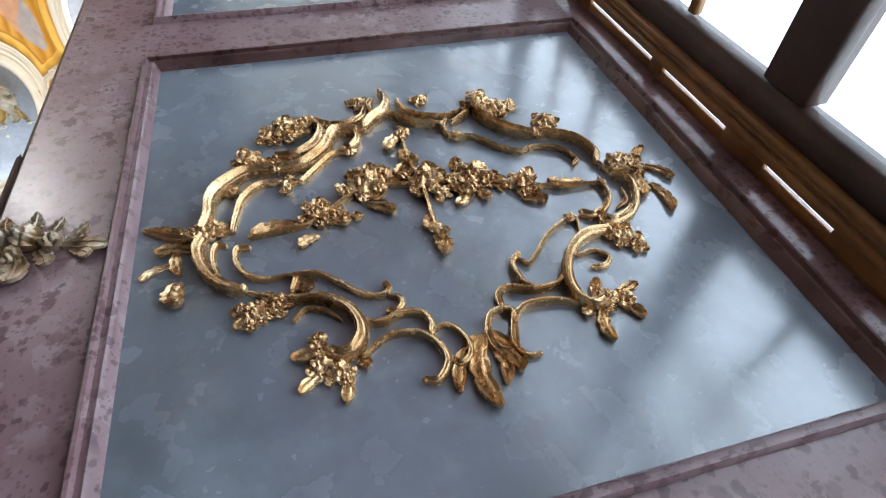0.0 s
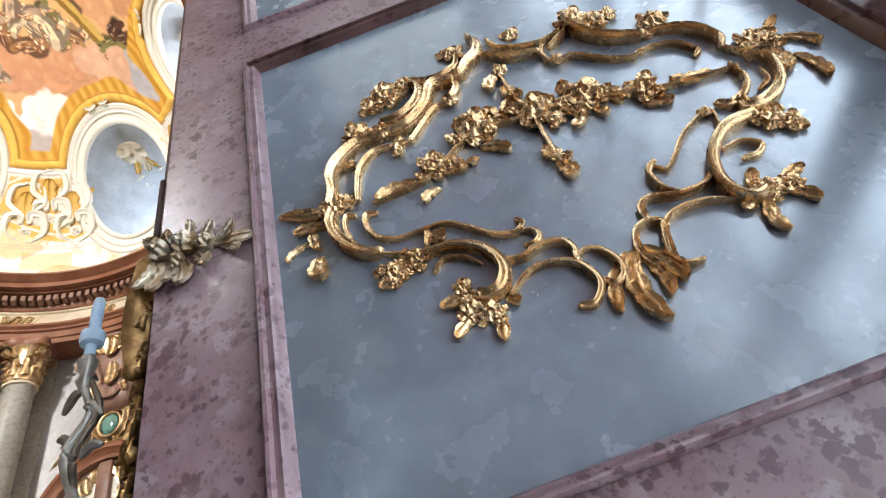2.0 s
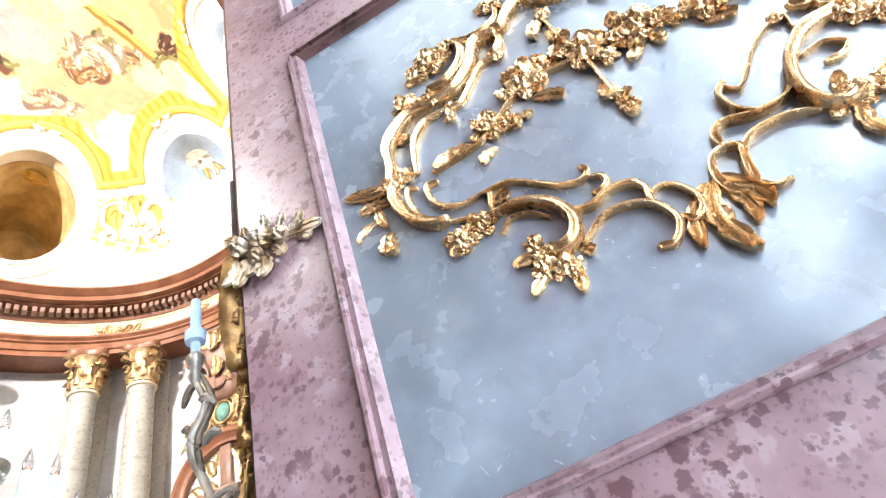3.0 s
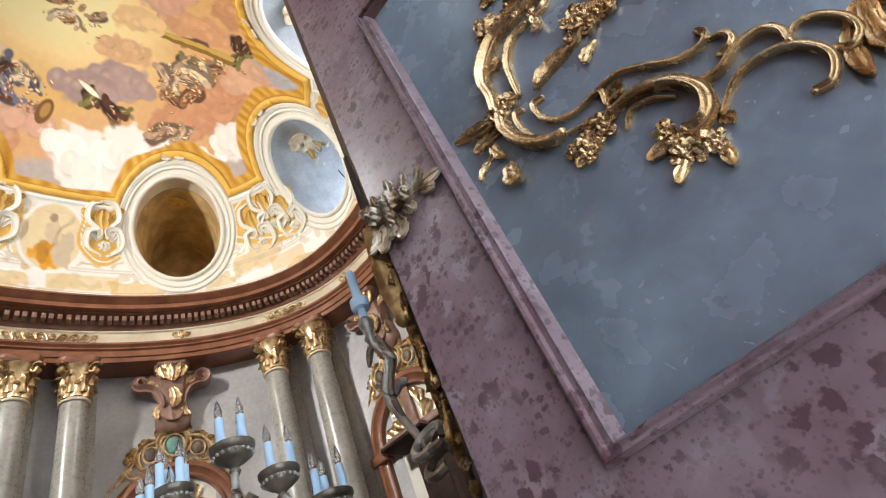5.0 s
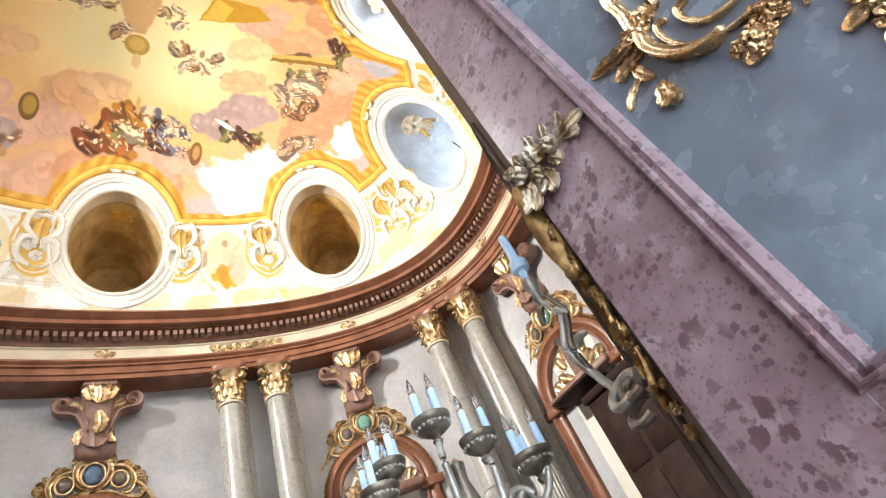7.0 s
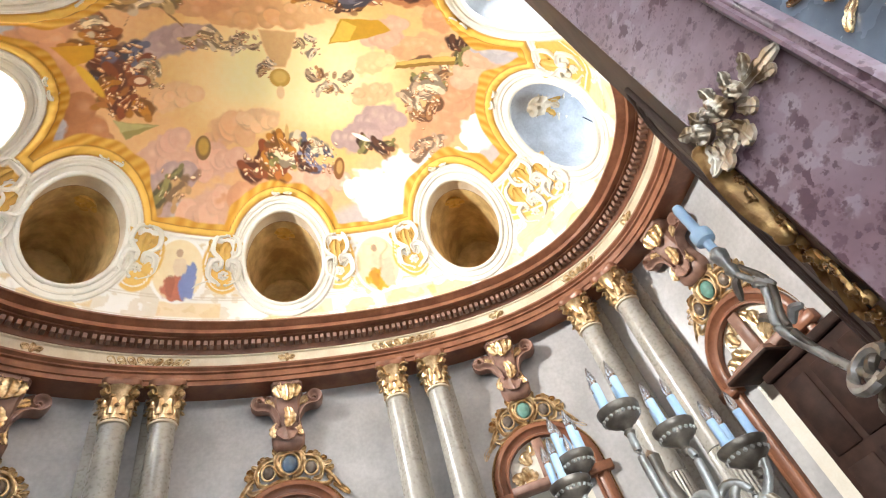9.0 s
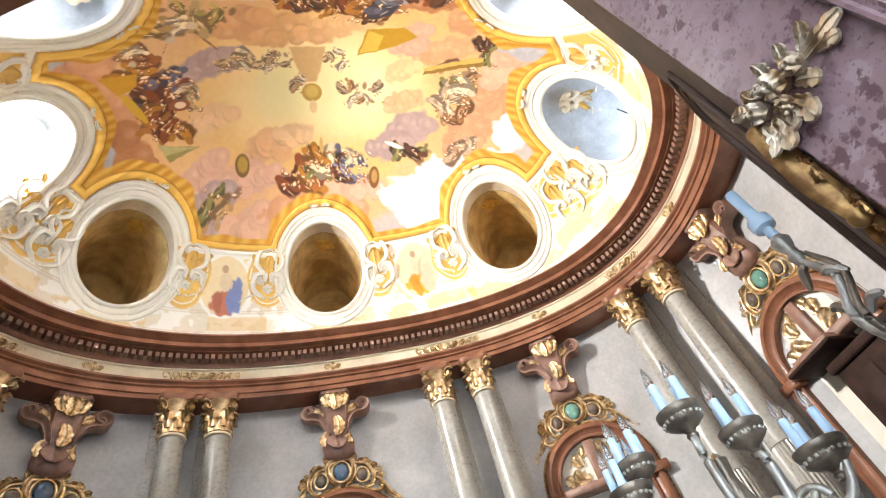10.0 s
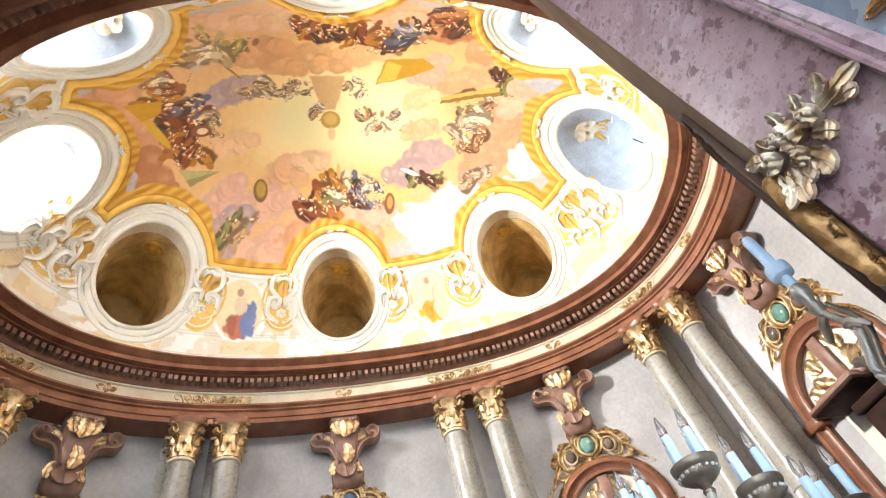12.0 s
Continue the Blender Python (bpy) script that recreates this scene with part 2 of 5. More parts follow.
            out.append(0.5 * ((2 * b) + (c - a) * t + (2 * a - 5 * b + 4 * c - d) * t * t + (3 * b - a - 3 * c + d) * t ** 3))
    out.append(P[-2])
    return out


def tube(bm, path, radius, seg=12, taper=0.0):
    """A round bar along a path of vectors; taper thins both ends."""
    rings, up = [], Vector((0, 0, 1))
    n = len(path)
    for i, p in enumerate(path):
        t = (path[min(i + 1, n - 1)] - path[max(i - 1, 0)]).normalized()
        s = t.cross(up)
        if s.length < 1e-3:
            s = t.cross(Vector((1, 0, 0)))
        s.normalize()
        u = s.cross(t)
        f = i / (n - 1)
        r = radius * (1 - taper * abs(2 * f - 1) ** 3)
        rings.append([p + (s * math.cos(2 * math.pi * j / seg) + u * math.sin(2 * math.pi * j / seg)) * r for j in range(seg)])
    return loft(bm, rings)


# relief work is carved in a flat frame: x along, y up, z proud of the ground
def relief_scroll(width, pts, proud=1.0, curl=True):
    """A carved C or S scroll with a raised edge bead and a hollow face."""
    bm = bmesh.new()
    path = spline([(x, y, 0) for x, y in pts])
    n = len(path)
    rings = []
    for i, p in enumerate(path):
        t = (path[min(i + 1, n - 1)] - path[max(i - 1, 0)]).normalized()
        s = Vector((-t.y, t.x, 0))
        f = i / (n - 1)
        w = width * (0.78 + 0.42 * math.sin(math.pi * f) ** 0.7)
        d = width * proud * (1.1 + 0.35 * math.sin(math.pi * f))
        prof = ((-0.48, 0.0), (-0.57, 0.5), (-0.53, 0.86), (-0.40, 1.04), (-0.25, 1.0), (-0.08, 0.78), (0.10, 0.64), (0.28, 0.62), (0.44, 0.66), (0.55, 0.52), (0.50, 0.0))
        rings.append([p + s * (a * w) + Vector((0, 0, h * d)) for a, h in prof])
    loft(bm, rings)
    if curl:
        for q in (path[0], path[-1]):
            bmesh.ops.create_uvsphere(bm, u_segments=9, v_segments=6, radius=width * 0.5, matrix=Matrix.Translation(q + Vector((0, 0, width * 0.6 * proud))))
    return bm


def relief_leaf(width, a, b, rng, lift=1.0, free=0.45):
    """An acanthus leaf from a to b: a hollowed blade with a midrib, lobed edge and rolled tip."""
    bm = bmesh.new()
    a, b = Vector((*a, 0)), Vector((*b, 0))
    ax = b - a
    L = ax.length
    ax.normalize()
    s = Vector((-ax.y, ax.x, 0))
    bend = rng.uniform(-0.16, 0.16) * L
    lobes = 3.5
    n, rings = 17, []
    for i in range(n):
        f = i / (n - 1)
        saw = (f * lobes) % 1.0
        lobe = 0.72 + 0.42 * math.sin(math.pi * saw) ** 0.6
        env = 0.34 + 0.82 * math.sin(math.pi * min(1, 0.06 + 0.80 * f)) ** 0.9
        if f > 0.86:
            env *= 1 - ((f - 0.86) / 0.14) ** 2 * 0.85
        w = width * env * lobe * 1.25
        h = width * lift * (0.42 + 0.55 * f ** 1.5 + 0.10 * math.sin(math.pi * saw))
        back = 0.10 * L * max(0, f - 0.9) * 4
        c = a + ax * (L * f - back) + s * (bend * math.sin(math.pi * f))
        prof = ((-0.46, -0.2), (-0.55, 0.62), (-0.48, 0.86), (-0.26, 0.58), (-0.10, 0.70), (0.0, 1.0), (0.10, 0.70), (0.26, 0.58), (0.48, 0.86), (0.55, 0.62), (0.46, -0.2))
        under = free * h * min(1.0, max(0.0, (f - 0.15) * 3))
        rings.append([c + s * (k * w) + Vector((0, 0, q * h if q > 0 else under)) for k, q in prof])
    return loft(bm, rings)


def relief_flower(radius, centre, rng, lift=1.0):
    """A carved rose in one skin: folded, overlapping petals round a hollow heart."""
    bm = bmesh.new()
    c = Vector((*centre, 0))
    tx, ty, th = rng.uniform(-0.45, 0.45), rng.uniform(-0.45, 0.45), rng.uniform(0, 6.3)
    n1, n2 = rng.choice((5, 6)), rng.choice((3, 4))
    rings, seg = [], 30
    for k, rho in enumerate((0.0, 0.10, 0.17, 0.22, 0.30, 0.40, 0.48, 0.54, 0.64, 0.76, 0.88, 0.97, 1.0, 0.9, 0.8)):
        ring = []
        for j in range(seg):
            a = 2 * math.pi * j / seg
            inner = abs(math.sin(n2 * a / 2 + th))
            outer = abs(math.sin(n1 * a / 2 + th * 2))
            if rho <= 0.22:
                h = 0.35 + 3.2 * rho
            elif rho <= 0.54:
                h = 1.06 - 0.25 * (rho - 0.22) + 0.30 * (inner - 0.6)
            else:
                h = 0.72 + 0.30 * (outer - 0.45) - 0.25 * (rho - 0.54) ** 2
            q = rho * (1 + (0.16 * (outer - 0.5) if rho > 0.5 else 0.10 * (inner - 0.5)))
            if k >= 13:
                h, q = (0.25, rho) if k == 13 else (0.0, rho)
            x, y = math.cos(a) * q * radius, math.sin(a) * q * radius
            z = h * radius * lift * 0.9
            if k < 14:
                z = max(0.02 * radius, z + 0.6 * (x * tx + y * ty))
            ring.append(c + Vector((x + 0.0, y, z)))
        rings.append(ring)
    return loft(bm, rings, caps=False)


# the oval plan
CX, CY, POW = -5.3, 0.25, 2.3


def oval(phi, sx, sy, z=0.0):
    c, s = math.cos(phi), math.sin(phi)
    k = (abs(c) ** POW + abs(s) ** POW) ** (-1 / POW)
    return Vector((CX + sx * k * c, CY + sy * k * s, z))


def oval_frame(deg, sx, sy, z=0.0):
    """A pose on the oval: x along the wall, y outwards, z up."""
    ph = radians(deg)
    p = oval(ph, sx, sy, z)
    t = (oval(ph + 0.01, sx, sy, z) - oval(ph - 0.01, sx, sy, z)).normalized()
    out = Vector((t.y, -t.x, 0))
    # seen from inside, x runs to the viewer's right
    return Matrix(((-t.x, out.x, 0, p.x), (-t.y, out.y, 0, p.y), (0, 0, 1, p.z), (0, 0, 0, 1)))


def sweep_oval(bm, profile, seg=220, a0=0.0, a1=360.0):
    """Sweeps a profile of (semi x, semi y, z) round the oval, or a stretch of it."""
    full = abs(a1 - a0) > 359
    n = seg if full else seg + 1
    rings = []
    for i in range(n):
        ph = radians(a0 + (a1 - a0) * i / seg)
        rings.append([oval(ph, sx, sy, z) for sx, sy, z in profile])
    return loft(bm, rings, closed_ring=True, closed_path=full)


# ---- panelled wall beside the camera ----
WY = 0.65
bm = bmesh.new()
foot = [(0.862, WY + 0.014), (-0.5295, WY + 0.014), (-0.71, 0.88), (-0.76, 2.1), (0.862, 2.1)]
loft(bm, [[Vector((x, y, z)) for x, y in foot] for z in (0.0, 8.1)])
# the splayed side gets a darker material that carries its shade
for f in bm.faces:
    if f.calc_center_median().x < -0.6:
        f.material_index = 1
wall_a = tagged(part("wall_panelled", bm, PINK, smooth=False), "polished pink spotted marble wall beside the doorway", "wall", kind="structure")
wall_a.data.materials.append(DARK_SHADED_SPLAY)
# stone slabs that stand proud round the panels
for lo, hi in (((-0.52, 0.0), (-0.337, 8.1)), ((0.745, 0.0), (0.862, 5.4)), ((-0.337, 0.0), (0.745, 0.45)), ((-0.337, 1.52), (0.745, 1.737)), ((-0.337, 2.885), (0.745, 3.083)), ((-0.337, 4.6), (0.745, 5.4))):
    bm = bmesh.new()
    box(bm, (lo[0], WY, lo[1]), (hi[0], WY + 0.0145, hi[1]), 0.001)
    part("slab", bm, PINK, wall_a, smooth=False)


def panel_frame(x0, z0, x1, z1, parent):
    """Moulded marble frame of four mitred bars, stepped in section."""
    prof = ((0.0, -0.010), (-0.004, 0.0), (-0.004, 0.008), (0.003, 0.016), (0.009, 0.016), (0.012, 0.008), (0.018, 0.008), (0.024, 0.012), (0.030, 0.006), (0.036, -0.009))
    c = [(x0, z0), (x1, z0), (x1, z1), (x0, z1)]
    sx = [(1, 1), (-1, 1), (-1, -1), (1, -1)]
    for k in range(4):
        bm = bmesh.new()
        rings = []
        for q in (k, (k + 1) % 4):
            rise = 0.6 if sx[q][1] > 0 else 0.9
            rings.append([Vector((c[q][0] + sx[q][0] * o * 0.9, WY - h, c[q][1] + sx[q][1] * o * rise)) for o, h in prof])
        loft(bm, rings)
        # right and top bars face away from the light; their shade is in the colour
        part("frame_bar", bm, PINK_DARK_SHADED if k in (1, 2) else PINK, parent)


def wall_panel(label, x0, z0, x1, z1):
    bm = bmesh.new()
    box(bm, (x0 + 0.002, WY + 0.009, z0 + 0.002), (x1 - 0.002, WY + 0.0135, z1 - 0.002))
    p = part("marble_panel", bm, GREY, wall_a, label)
    panel_frame(x0, z0, x1, z1, p)


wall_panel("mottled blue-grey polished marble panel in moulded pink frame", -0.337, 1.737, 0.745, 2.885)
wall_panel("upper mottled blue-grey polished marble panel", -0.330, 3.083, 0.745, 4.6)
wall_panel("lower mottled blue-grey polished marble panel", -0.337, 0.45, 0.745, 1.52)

# gilded carving on the panel
carving = thing("gilded_carving", "gilded rocaille frame with rose garland on marble panel", "ornament", m=Matrix(((1, 0, 0, 0), (0, 0, -1, WY + 0.009), (0, 1, 0, 0), (0, 0, 0, 1))))
rng = random.Random(4)


def scroll(width, *pts):
    part("scroll", relief_scroll(width * 0.96, pts, 1.35), GOLD, carving)


def leaf(width, a, b):
    part("leaf", relief_leaf(width * 1.32, a, b, rng, 1.1, 0.2), GOLD, carving)


def flower(radius, c):
    """A rose; the larger ones sit in a bunch of smaller blossoms and leaves."""
    part("rose", relief_flower(radius * (0.72 if radius > 0.016 else 0.95), c, rng, 1.15), GOLD, carving)
    if radius > 0.016:
        a0 = rng.uniform(0, 6.3)
        for k in range(5):
            a = a0 + k * 1.257 + rng.uniform(-0.3, 0.3)
            q = (c[0] + math.cos(a) * radius * 0.82, c[1] + math.sin(a) * radius * 0.82)
            part("blossom", relief_flower(radius * rng.uniform(0.30, 0.46), q, rng, 1.3), GOLD, carving)
        for k in range(3):
            a = a0 + 0.6 + k * 2.09
            part("leaf", relief_leaf(radius * 0.5, (c[0] + math.cos(a) * radius * 0.5, c[1] + math.sin(a) * radius * 0.5), (c[0] + math.cos(a) * radius * 1.4, c[1] + math.sin(a) * radius * 1.4), rng, 1.1), GOLD, carving)


scroll(0.014, (0.008, 2.577), (0.024, 2.529), (0.005, 2.480), (-0.034, 2.457), (-0.071, 2.464))
scroll(0.016, (0.089, 2.515), (0.048, 2.514), (0.022, 2.460), (-0.022, 2.424), (-0.070, 2.424))
scroll(0.010, (0.125, 2.601), (0.111, 2.561), (0.083, 2.543), (0.048, 2.545), (0.018, 2.567))
scroll(0.015, (0.164, 2.646), (0.173, 2.606), (0.158, 2.565), (0.131, 2.542), (0.109, 2.518), (0.091, 2.525))
scroll(0.010, (0.142, 2.623), (0.132, 2.598), (0.142, 2.567), (0.160, 2.581))
scroll(0.012, (0.056, 2.523), (0.088, 2.511), (0.090, 2.478), (0.073, 2.461), (0.059, 2.466))
scroll(0.008, (0.063, 2.451), (0.038, 2.454), (0.005, 2.420), (-0.027, 2.387), (-0.053, 2.388), (-0.060, 2.374))
scroll(0.016, (-0.076, 2.422), (-0.123, 2.426), (-0.166, 2.395), (-0.185, 2.362), (-0.188, 2.325), (-0.199, 2.293))
scroll(0.009, (-0.068, 2.394), (-0.105, 2.390), (-0.133, 2.359), (-0.145, 2.318), (-0.152, 2.284))
scroll(0.017, (-0.194, 2.277), (-0.202, 2.240), (-0.188, 2.192), (-0.159, 2.159), (-0.138, 2.152))
scroll(0.007, (-0.163, 2.253), (-0.177, 2.258), (-0.182, 2.227), (-0.171, 2.186), (-0.146, 2.166))
scroll(0.008, (-0.127, 2.241), (-0.145, 2.241), (-0.147, 2.215), (-0.135, 2.187), (-0.106, 2.169), (-0.071, 2.169))
scroll(0.008, (-0.062, 2.169), (-0.027, 2.163), (0.004, 2.135), (0.033, 2.106), (0.061, 2.095), (0.077, 2.105), (0.071, 2.117))
scroll(0.008, (0.074, 2.094), (0.089, 2.084), (0.090, 2.067), (0.078, 2.060), (0.066, 2.064))
scroll(0.015, (-0.069, 2.118), (-0.027, 2.110), (0.010, 2.081), (0.025, 2.040), (0.013, 2.009), (-0.010, 2.002), (-0.024, 2.013))
scroll(0.007, (-0.070, 2.080), (-0.051, 2.096), (-0.023, 2.087), (-0.002, 2.064))
scroll(0.010, (0.014, 2.080), (0.026, 2.057), (0.053, 2.046), (0.085, 2.054), (0.113, 2.048), (0.124, 2.029), (0.119, 2.009))
scroll(0.009, (0.020, 1.997), (0.055, 2.020), (0.088, 2.020), (0.116, 2.005), (0.130, 1.976), (0.128, 1.954), (0.111, 1.936), (0.092, 1.940))
scroll(0.008, (0.123, 2.013), (0.138, 2.021), (0.156, 2.010), (0.167, 1.984), (0.163, 1.961), (0.147, 1.952), (0.136, 1.965))
scroll(0.009, (0.221, 1.953), (0.204, 1.961), (0.199, 1.989), (0.210, 2.017), (0.231, 2.026), (0.247, 2.016), (0.238, 1.992), (0.230, 1.964), (0.241, 1.943), (0.260, 1.940))
scroll(0.009, (0.231, 1.954), (0.244, 2.001), (0.264, 2.021), (0.293, 2.026), (0.326, 2.020), (0.347, 2.009))
scroll(0.010, (0.233, 2.031), (0.236, 2.053), (0.255, 2.062), (0.291, 2.050), (0.333, 2.051), (0.361, 2.078))
scroll(0.009, (0.297, 2.125), (0.279, 2.106), (0.282, 2.070), (0.301, 2.051))
scroll(0.007, (0.294, 2.120), (0.306, 2.103), (0.329, 2.121), (0.359, 2.152), (0.396, 2.176), (0.426, 2.184), (0.420, 2.153))
scroll(0.015, (0.467, 2.137), (0.419, 2.132), (0.376, 2.099), (0.354, 2.056), (0.354, 2.020), (0.373, 1.997), (0.400, 2.005))
scroll(0.007, (0.392, 2.100), (0.423, 2.103), (0.441, 2.083), (0.427, 2.068), (0.404, 2.070))
scroll(0.010, (0.514, 2.267), (0.511, 2.222), (0.487, 2.190), (0.458, 2.177), (0.440, 2.191))
scroll(0.014, (0.544, 2.271), (0.568, 2.253), (0.556, 2.206), (0.527, 2.168), (0.491, 2.151), (0.469, 2.158), (0.471, 2.180))
scroll(0.006, (0.546, 2.235), (0.538, 2.204), (0.513, 2.189))
scroll(0.019, (0.361, 2.582), (0.353, 2.549), (0.362, 2.499), (0.393, 2.455), (0.442, 2.426))
scroll(0.012, (0.290, 2.504), (0.320, 2.520), (0.346, 2.552))
scroll(0.011, (0.196, 2.609), (0.205, 2.571), (0.229, 2.545), (0.273, 2.529), (0.302, 2.534), (0.344, 2.553))
scroll(0.014, (0.171, 2.560), (0.195, 2.534), (0.220, 2.515), (0.265, 2.503))
scroll(0.014, (0.446, 2.435), (0.498, 2.415), (0.530, 2.382), (0.541, 2.338), (0.530, 2.317))
scroll(0.009, (0.282, 2.518), (0.270, 2.490), (0.279, 2.455), (0.319, 2.450), (0.361, 2.404), (0.398, 2.381), (0.421, 2.392))
scroll(0.008, (0.417, 2.384), (0.437, 2.390), (0.478, 2.375), (0.498, 2.334), (0.485, 2.320))
scroll(0.009, (-0.125, 2.265), (-0.048, 2.270), (-0.007, 2.285), (0.080, 2.341), (0.184, 2.330), (0.274, 2.324), (0.366, 2.282), (0.458, 2.267), (0.520, 2.258))
scroll(0.008, (0.178, 2.514), (0.177, 2.404), (0.184, 2.330), (0.181, 2.235), (0.182, 2.185))
scroll(0.008, (-0.194, 2.288), (-0.236, 2.285), (-0.292, 2.317))
scroll(0.007, (-0.138, 2.152), (-0.101, 2.134), (-0.068, 2.124))
scroll(0.008, (-0.071, 2.169), (-0.059, 2.156), (-0.067, 2.135))
scroll(0.008, (0.345, 2.012), (0.373, 1.997), (0.409, 1.996))
scroll(0.009, (0.533, 2.321), (0.548, 2.287), (0.591, 2.281))
scroll(0.009, (-0.199, 2.293), (-0.184, 2.295), (-0.152, 2.284))
leaf(0.013, (-0.047, 2.281), (-0.125, 2.265))
leaf(0.010, (-0.014, 2.244), (-0.050, 2.222))
leaf(0.012, (0.034, 2.293), (0.030, 2.255))
leaf(0.013, (0.178, 2.492), (0.141, 2.436))
leaf(0.014, (0.171, 2.444), (0.190, 2.390))
leaf(0.013, (0.177, 2.404), (0.142, 2.353))
leaf(0.013, (0.203, 2.395), (0.213, 2.320))
leaf(0.012, (0.077, 2.302), (0.123, 2.263))
leaf(0.013, (0.483, 2.272), (0.409, 2.280))
leaf(0.013, (0.327, 2.279), (0.316, 2.321))
leaf(0.011, (0.353, 2.253), (0.399, 2.237))
leaf(0.009, (-0.199, 2.282), (-0.292, 2.317))
leaf(0.011, (-0.213, 2.257), (-0.272, 2.261))
leaf(0.007, (-0.240, 2.234), (-0.292, 2.208))
leaf(0.009, (-0.236, 2.271), (-0.231, 2.202))
leaf(0.010, (0.619, 2.290), (0.659, 2.235))
leaf(0.010, (0.610, 2.238), (0.610, 2.155))
leaf(0.009, (0.600, 2.287), (0.650, 2.343))
leaf(0.011, (0.591, 2.272), (0.574, 2.200))
leaf(0.010, (-0.014, 2.003), (-0.081, 2.017))
leaf(0.009, (-0.024, 1.992), (-0.074, 1.960))
leaf(0.009, (-0.008, 1.992), (-0.014, 1.930))
leaf(0.010, (-0.036, 2.014), (-0.034, 2.048))
leaf(0.009, (0.012, 1.995), (0.024, 1.977))
leaf(0.010, (0.404, 2.004), (0.440, 1.957))
leaf(0.010, (0.391, 1.997), (0.373, 1.930))
leaf(0.009, (0.417, 2.011), (0.459, 2.021))
leaf(0.009, (0.374, 2.000), (0.347, 1.987))
leaf(0.009, (0.381, 2.011), (0.399, 2.047))
leaf(0.010, (0.184, 1.994), (0.130, 1.906))
leaf(0.009, (0.184, 1.984), (0.160, 1.912))
leaf(0.014, (0.191, 1.992), (0.179, 1.871))
leaf(0.010, (0.193, 1.986), (0.199, 1.903))
leaf(0.013, (0.197, 1.995), (0.228, 1.916))
leaf(0.012, (-0.065, 2.146), (-0.031, 2.140))
leaf(0.009, (-0.106, 2.092), (-0.155, 2.087))
leaf(0.011, (0.261, 2.303), (0.229, 2.257))
leaf(0.011, (0.284, 2.294), (0.292, 2.259))
leaf(0.010, (0.053, 2.287), (0.053, 2.264))
flower(0.035, (-0.051, 2.546))
flower(0.026, (-0.008, 2.562))
flower(0.023, (-0.081, 2.537))
flower(0.031, (0.368, 2.567))
flower(0.026, (0.394, 2.533))
flower(0.018, (0.430, 2.543))
flower(0.025, (0.484, 2.464))
flower(0.029, (-0.120, 2.465))
flower(0.018, (-0.073, 2.448))
flower(0.013, (-0.052, 2.396))
flower(0.028, (-0.010, 2.294))
flower(0.019, (0.018, 2.284))
flower(0.039, (0.079, 2.350))
flower(0.025, (0.117, 2.362))
flower(0.035, (0.186, 2.338))
flower(0.021, (0.213, 2.303))
flower(0.039, (0.275, 2.328))
flower(0.023, (0.310, 2.319))
flower(0.031, (0.369, 2.290))
flower(0.022, (-0.180, 2.297))
flower(0.021, (-0.208, 2.289))
flower(0.024, (0.584, 2.308))
flower(0.022, (0.602, 2.290))
flower(0.022, (-0.129, 2.105))
flower(0.021, (-0.091, 2.114))
flower(0.015, (-0.040, 2.035))
flower(0.021, (-0.018, 1.981))
flower(0.020, (-0.038, 2.001))
flower(0.023, (0.485, 2.123))
flower(0.019, (0.503, 2.103))
flower(0.020, (0.400, 2.005))
flower(0.016, (0.423, 1.997))
flower(0.015, (-0.151, 2.381))
flower(0.013, (0.071, 2.452))
flower(0.014, (-0.058, 2.368))
flower(0.012, (0.415, 2.184))
flower(0.013, (0.286, 2.457))
flower(0.016, (0.456, 2.431))
flower(0.020, (0.110, 2.618))
flower(0.018, (0.245, 2.603))
flower(0.015, (0.183, 2.491))
flower(0.013, (0.179, 2.214))
leaf(0.013, (0.178, 2.249), (0.170, 2.205))
leaf(0.013, (0.178, 2.215), (0.196, 2.190))
leaf(0.014, (0.178, 2.200), (0.181, 2.150))
leaf(0.016, (-0.234, 2.192), (-0.234, 2.142))

# ---- glazed window wall at the outer end of the passage ----
WX = 0.812
win = tagged(thing("window_1", "tall dark wooden window with golden-brown inner moulding, bright daylight behind", "window"), kind="structure")
bm = bmesh.new()
box(bm, (WX, 0.624, 0.0), (WX + 0.008, 0.65, 5.4), 0.002)
part("edge_strip", bm, WOOD_GOLD, win, "golden-brown wooden strip along the marble")
for z0, z1 in ((2.197, 2.318), (2.557, 2.606), (2.93, 3.04), (3.4, 3.5), (4.0, 4.1), (4.6, 4.7), (1.9, 2.02), (1.5, 1.6)):
    bm = bmesh.new()
    box(bm, (WX - 0.002, 0.594, z0), (WX + 0.012, 0.640, z1), 0.002)
    part("hinge_block", bm, WOOD_GOLD, win)
for y0, y1, x0, m_ in ((0.586, 0.606, -0.014, WOOD_GOLD), (0.572, 0.586, -0.004, WOOD_GOLD), (0.556, 0.572, -0.010, WOOD_GOLD), (0.496, 0.556, 0.004, WOOD), (-0.35, -0.27, 0.0, WOOD), (-1.5, -1.42, 0.0, WOOD)):
    bm = bmesh.new()
    box(bm, (WX + x0, y0, 0.0), (WX + (0.004 if y1 > 0.58 else 0.05), y1, 5.4), 0.004)
    part("stile", bm, m_, win)
for z0, z1 in ((2.19, 2.30), (3.35, 3.45), (1.15, 1.25), (4.45, 4.55), (5.3, 5.4), (0.0, 0.2)):
    bm = bmesh.new()
    box(bm, (WX + 0.002, -1.5, z0), (WX + 0.055, 0.492, z1), 0.005)
    part("transom", bm, WOOD, win)
for z in (1.45, 1.72, 1.98, 2.56, 2.82, 3.08, 3.72, 4.0, 4.85):
    bm = bmesh.new()
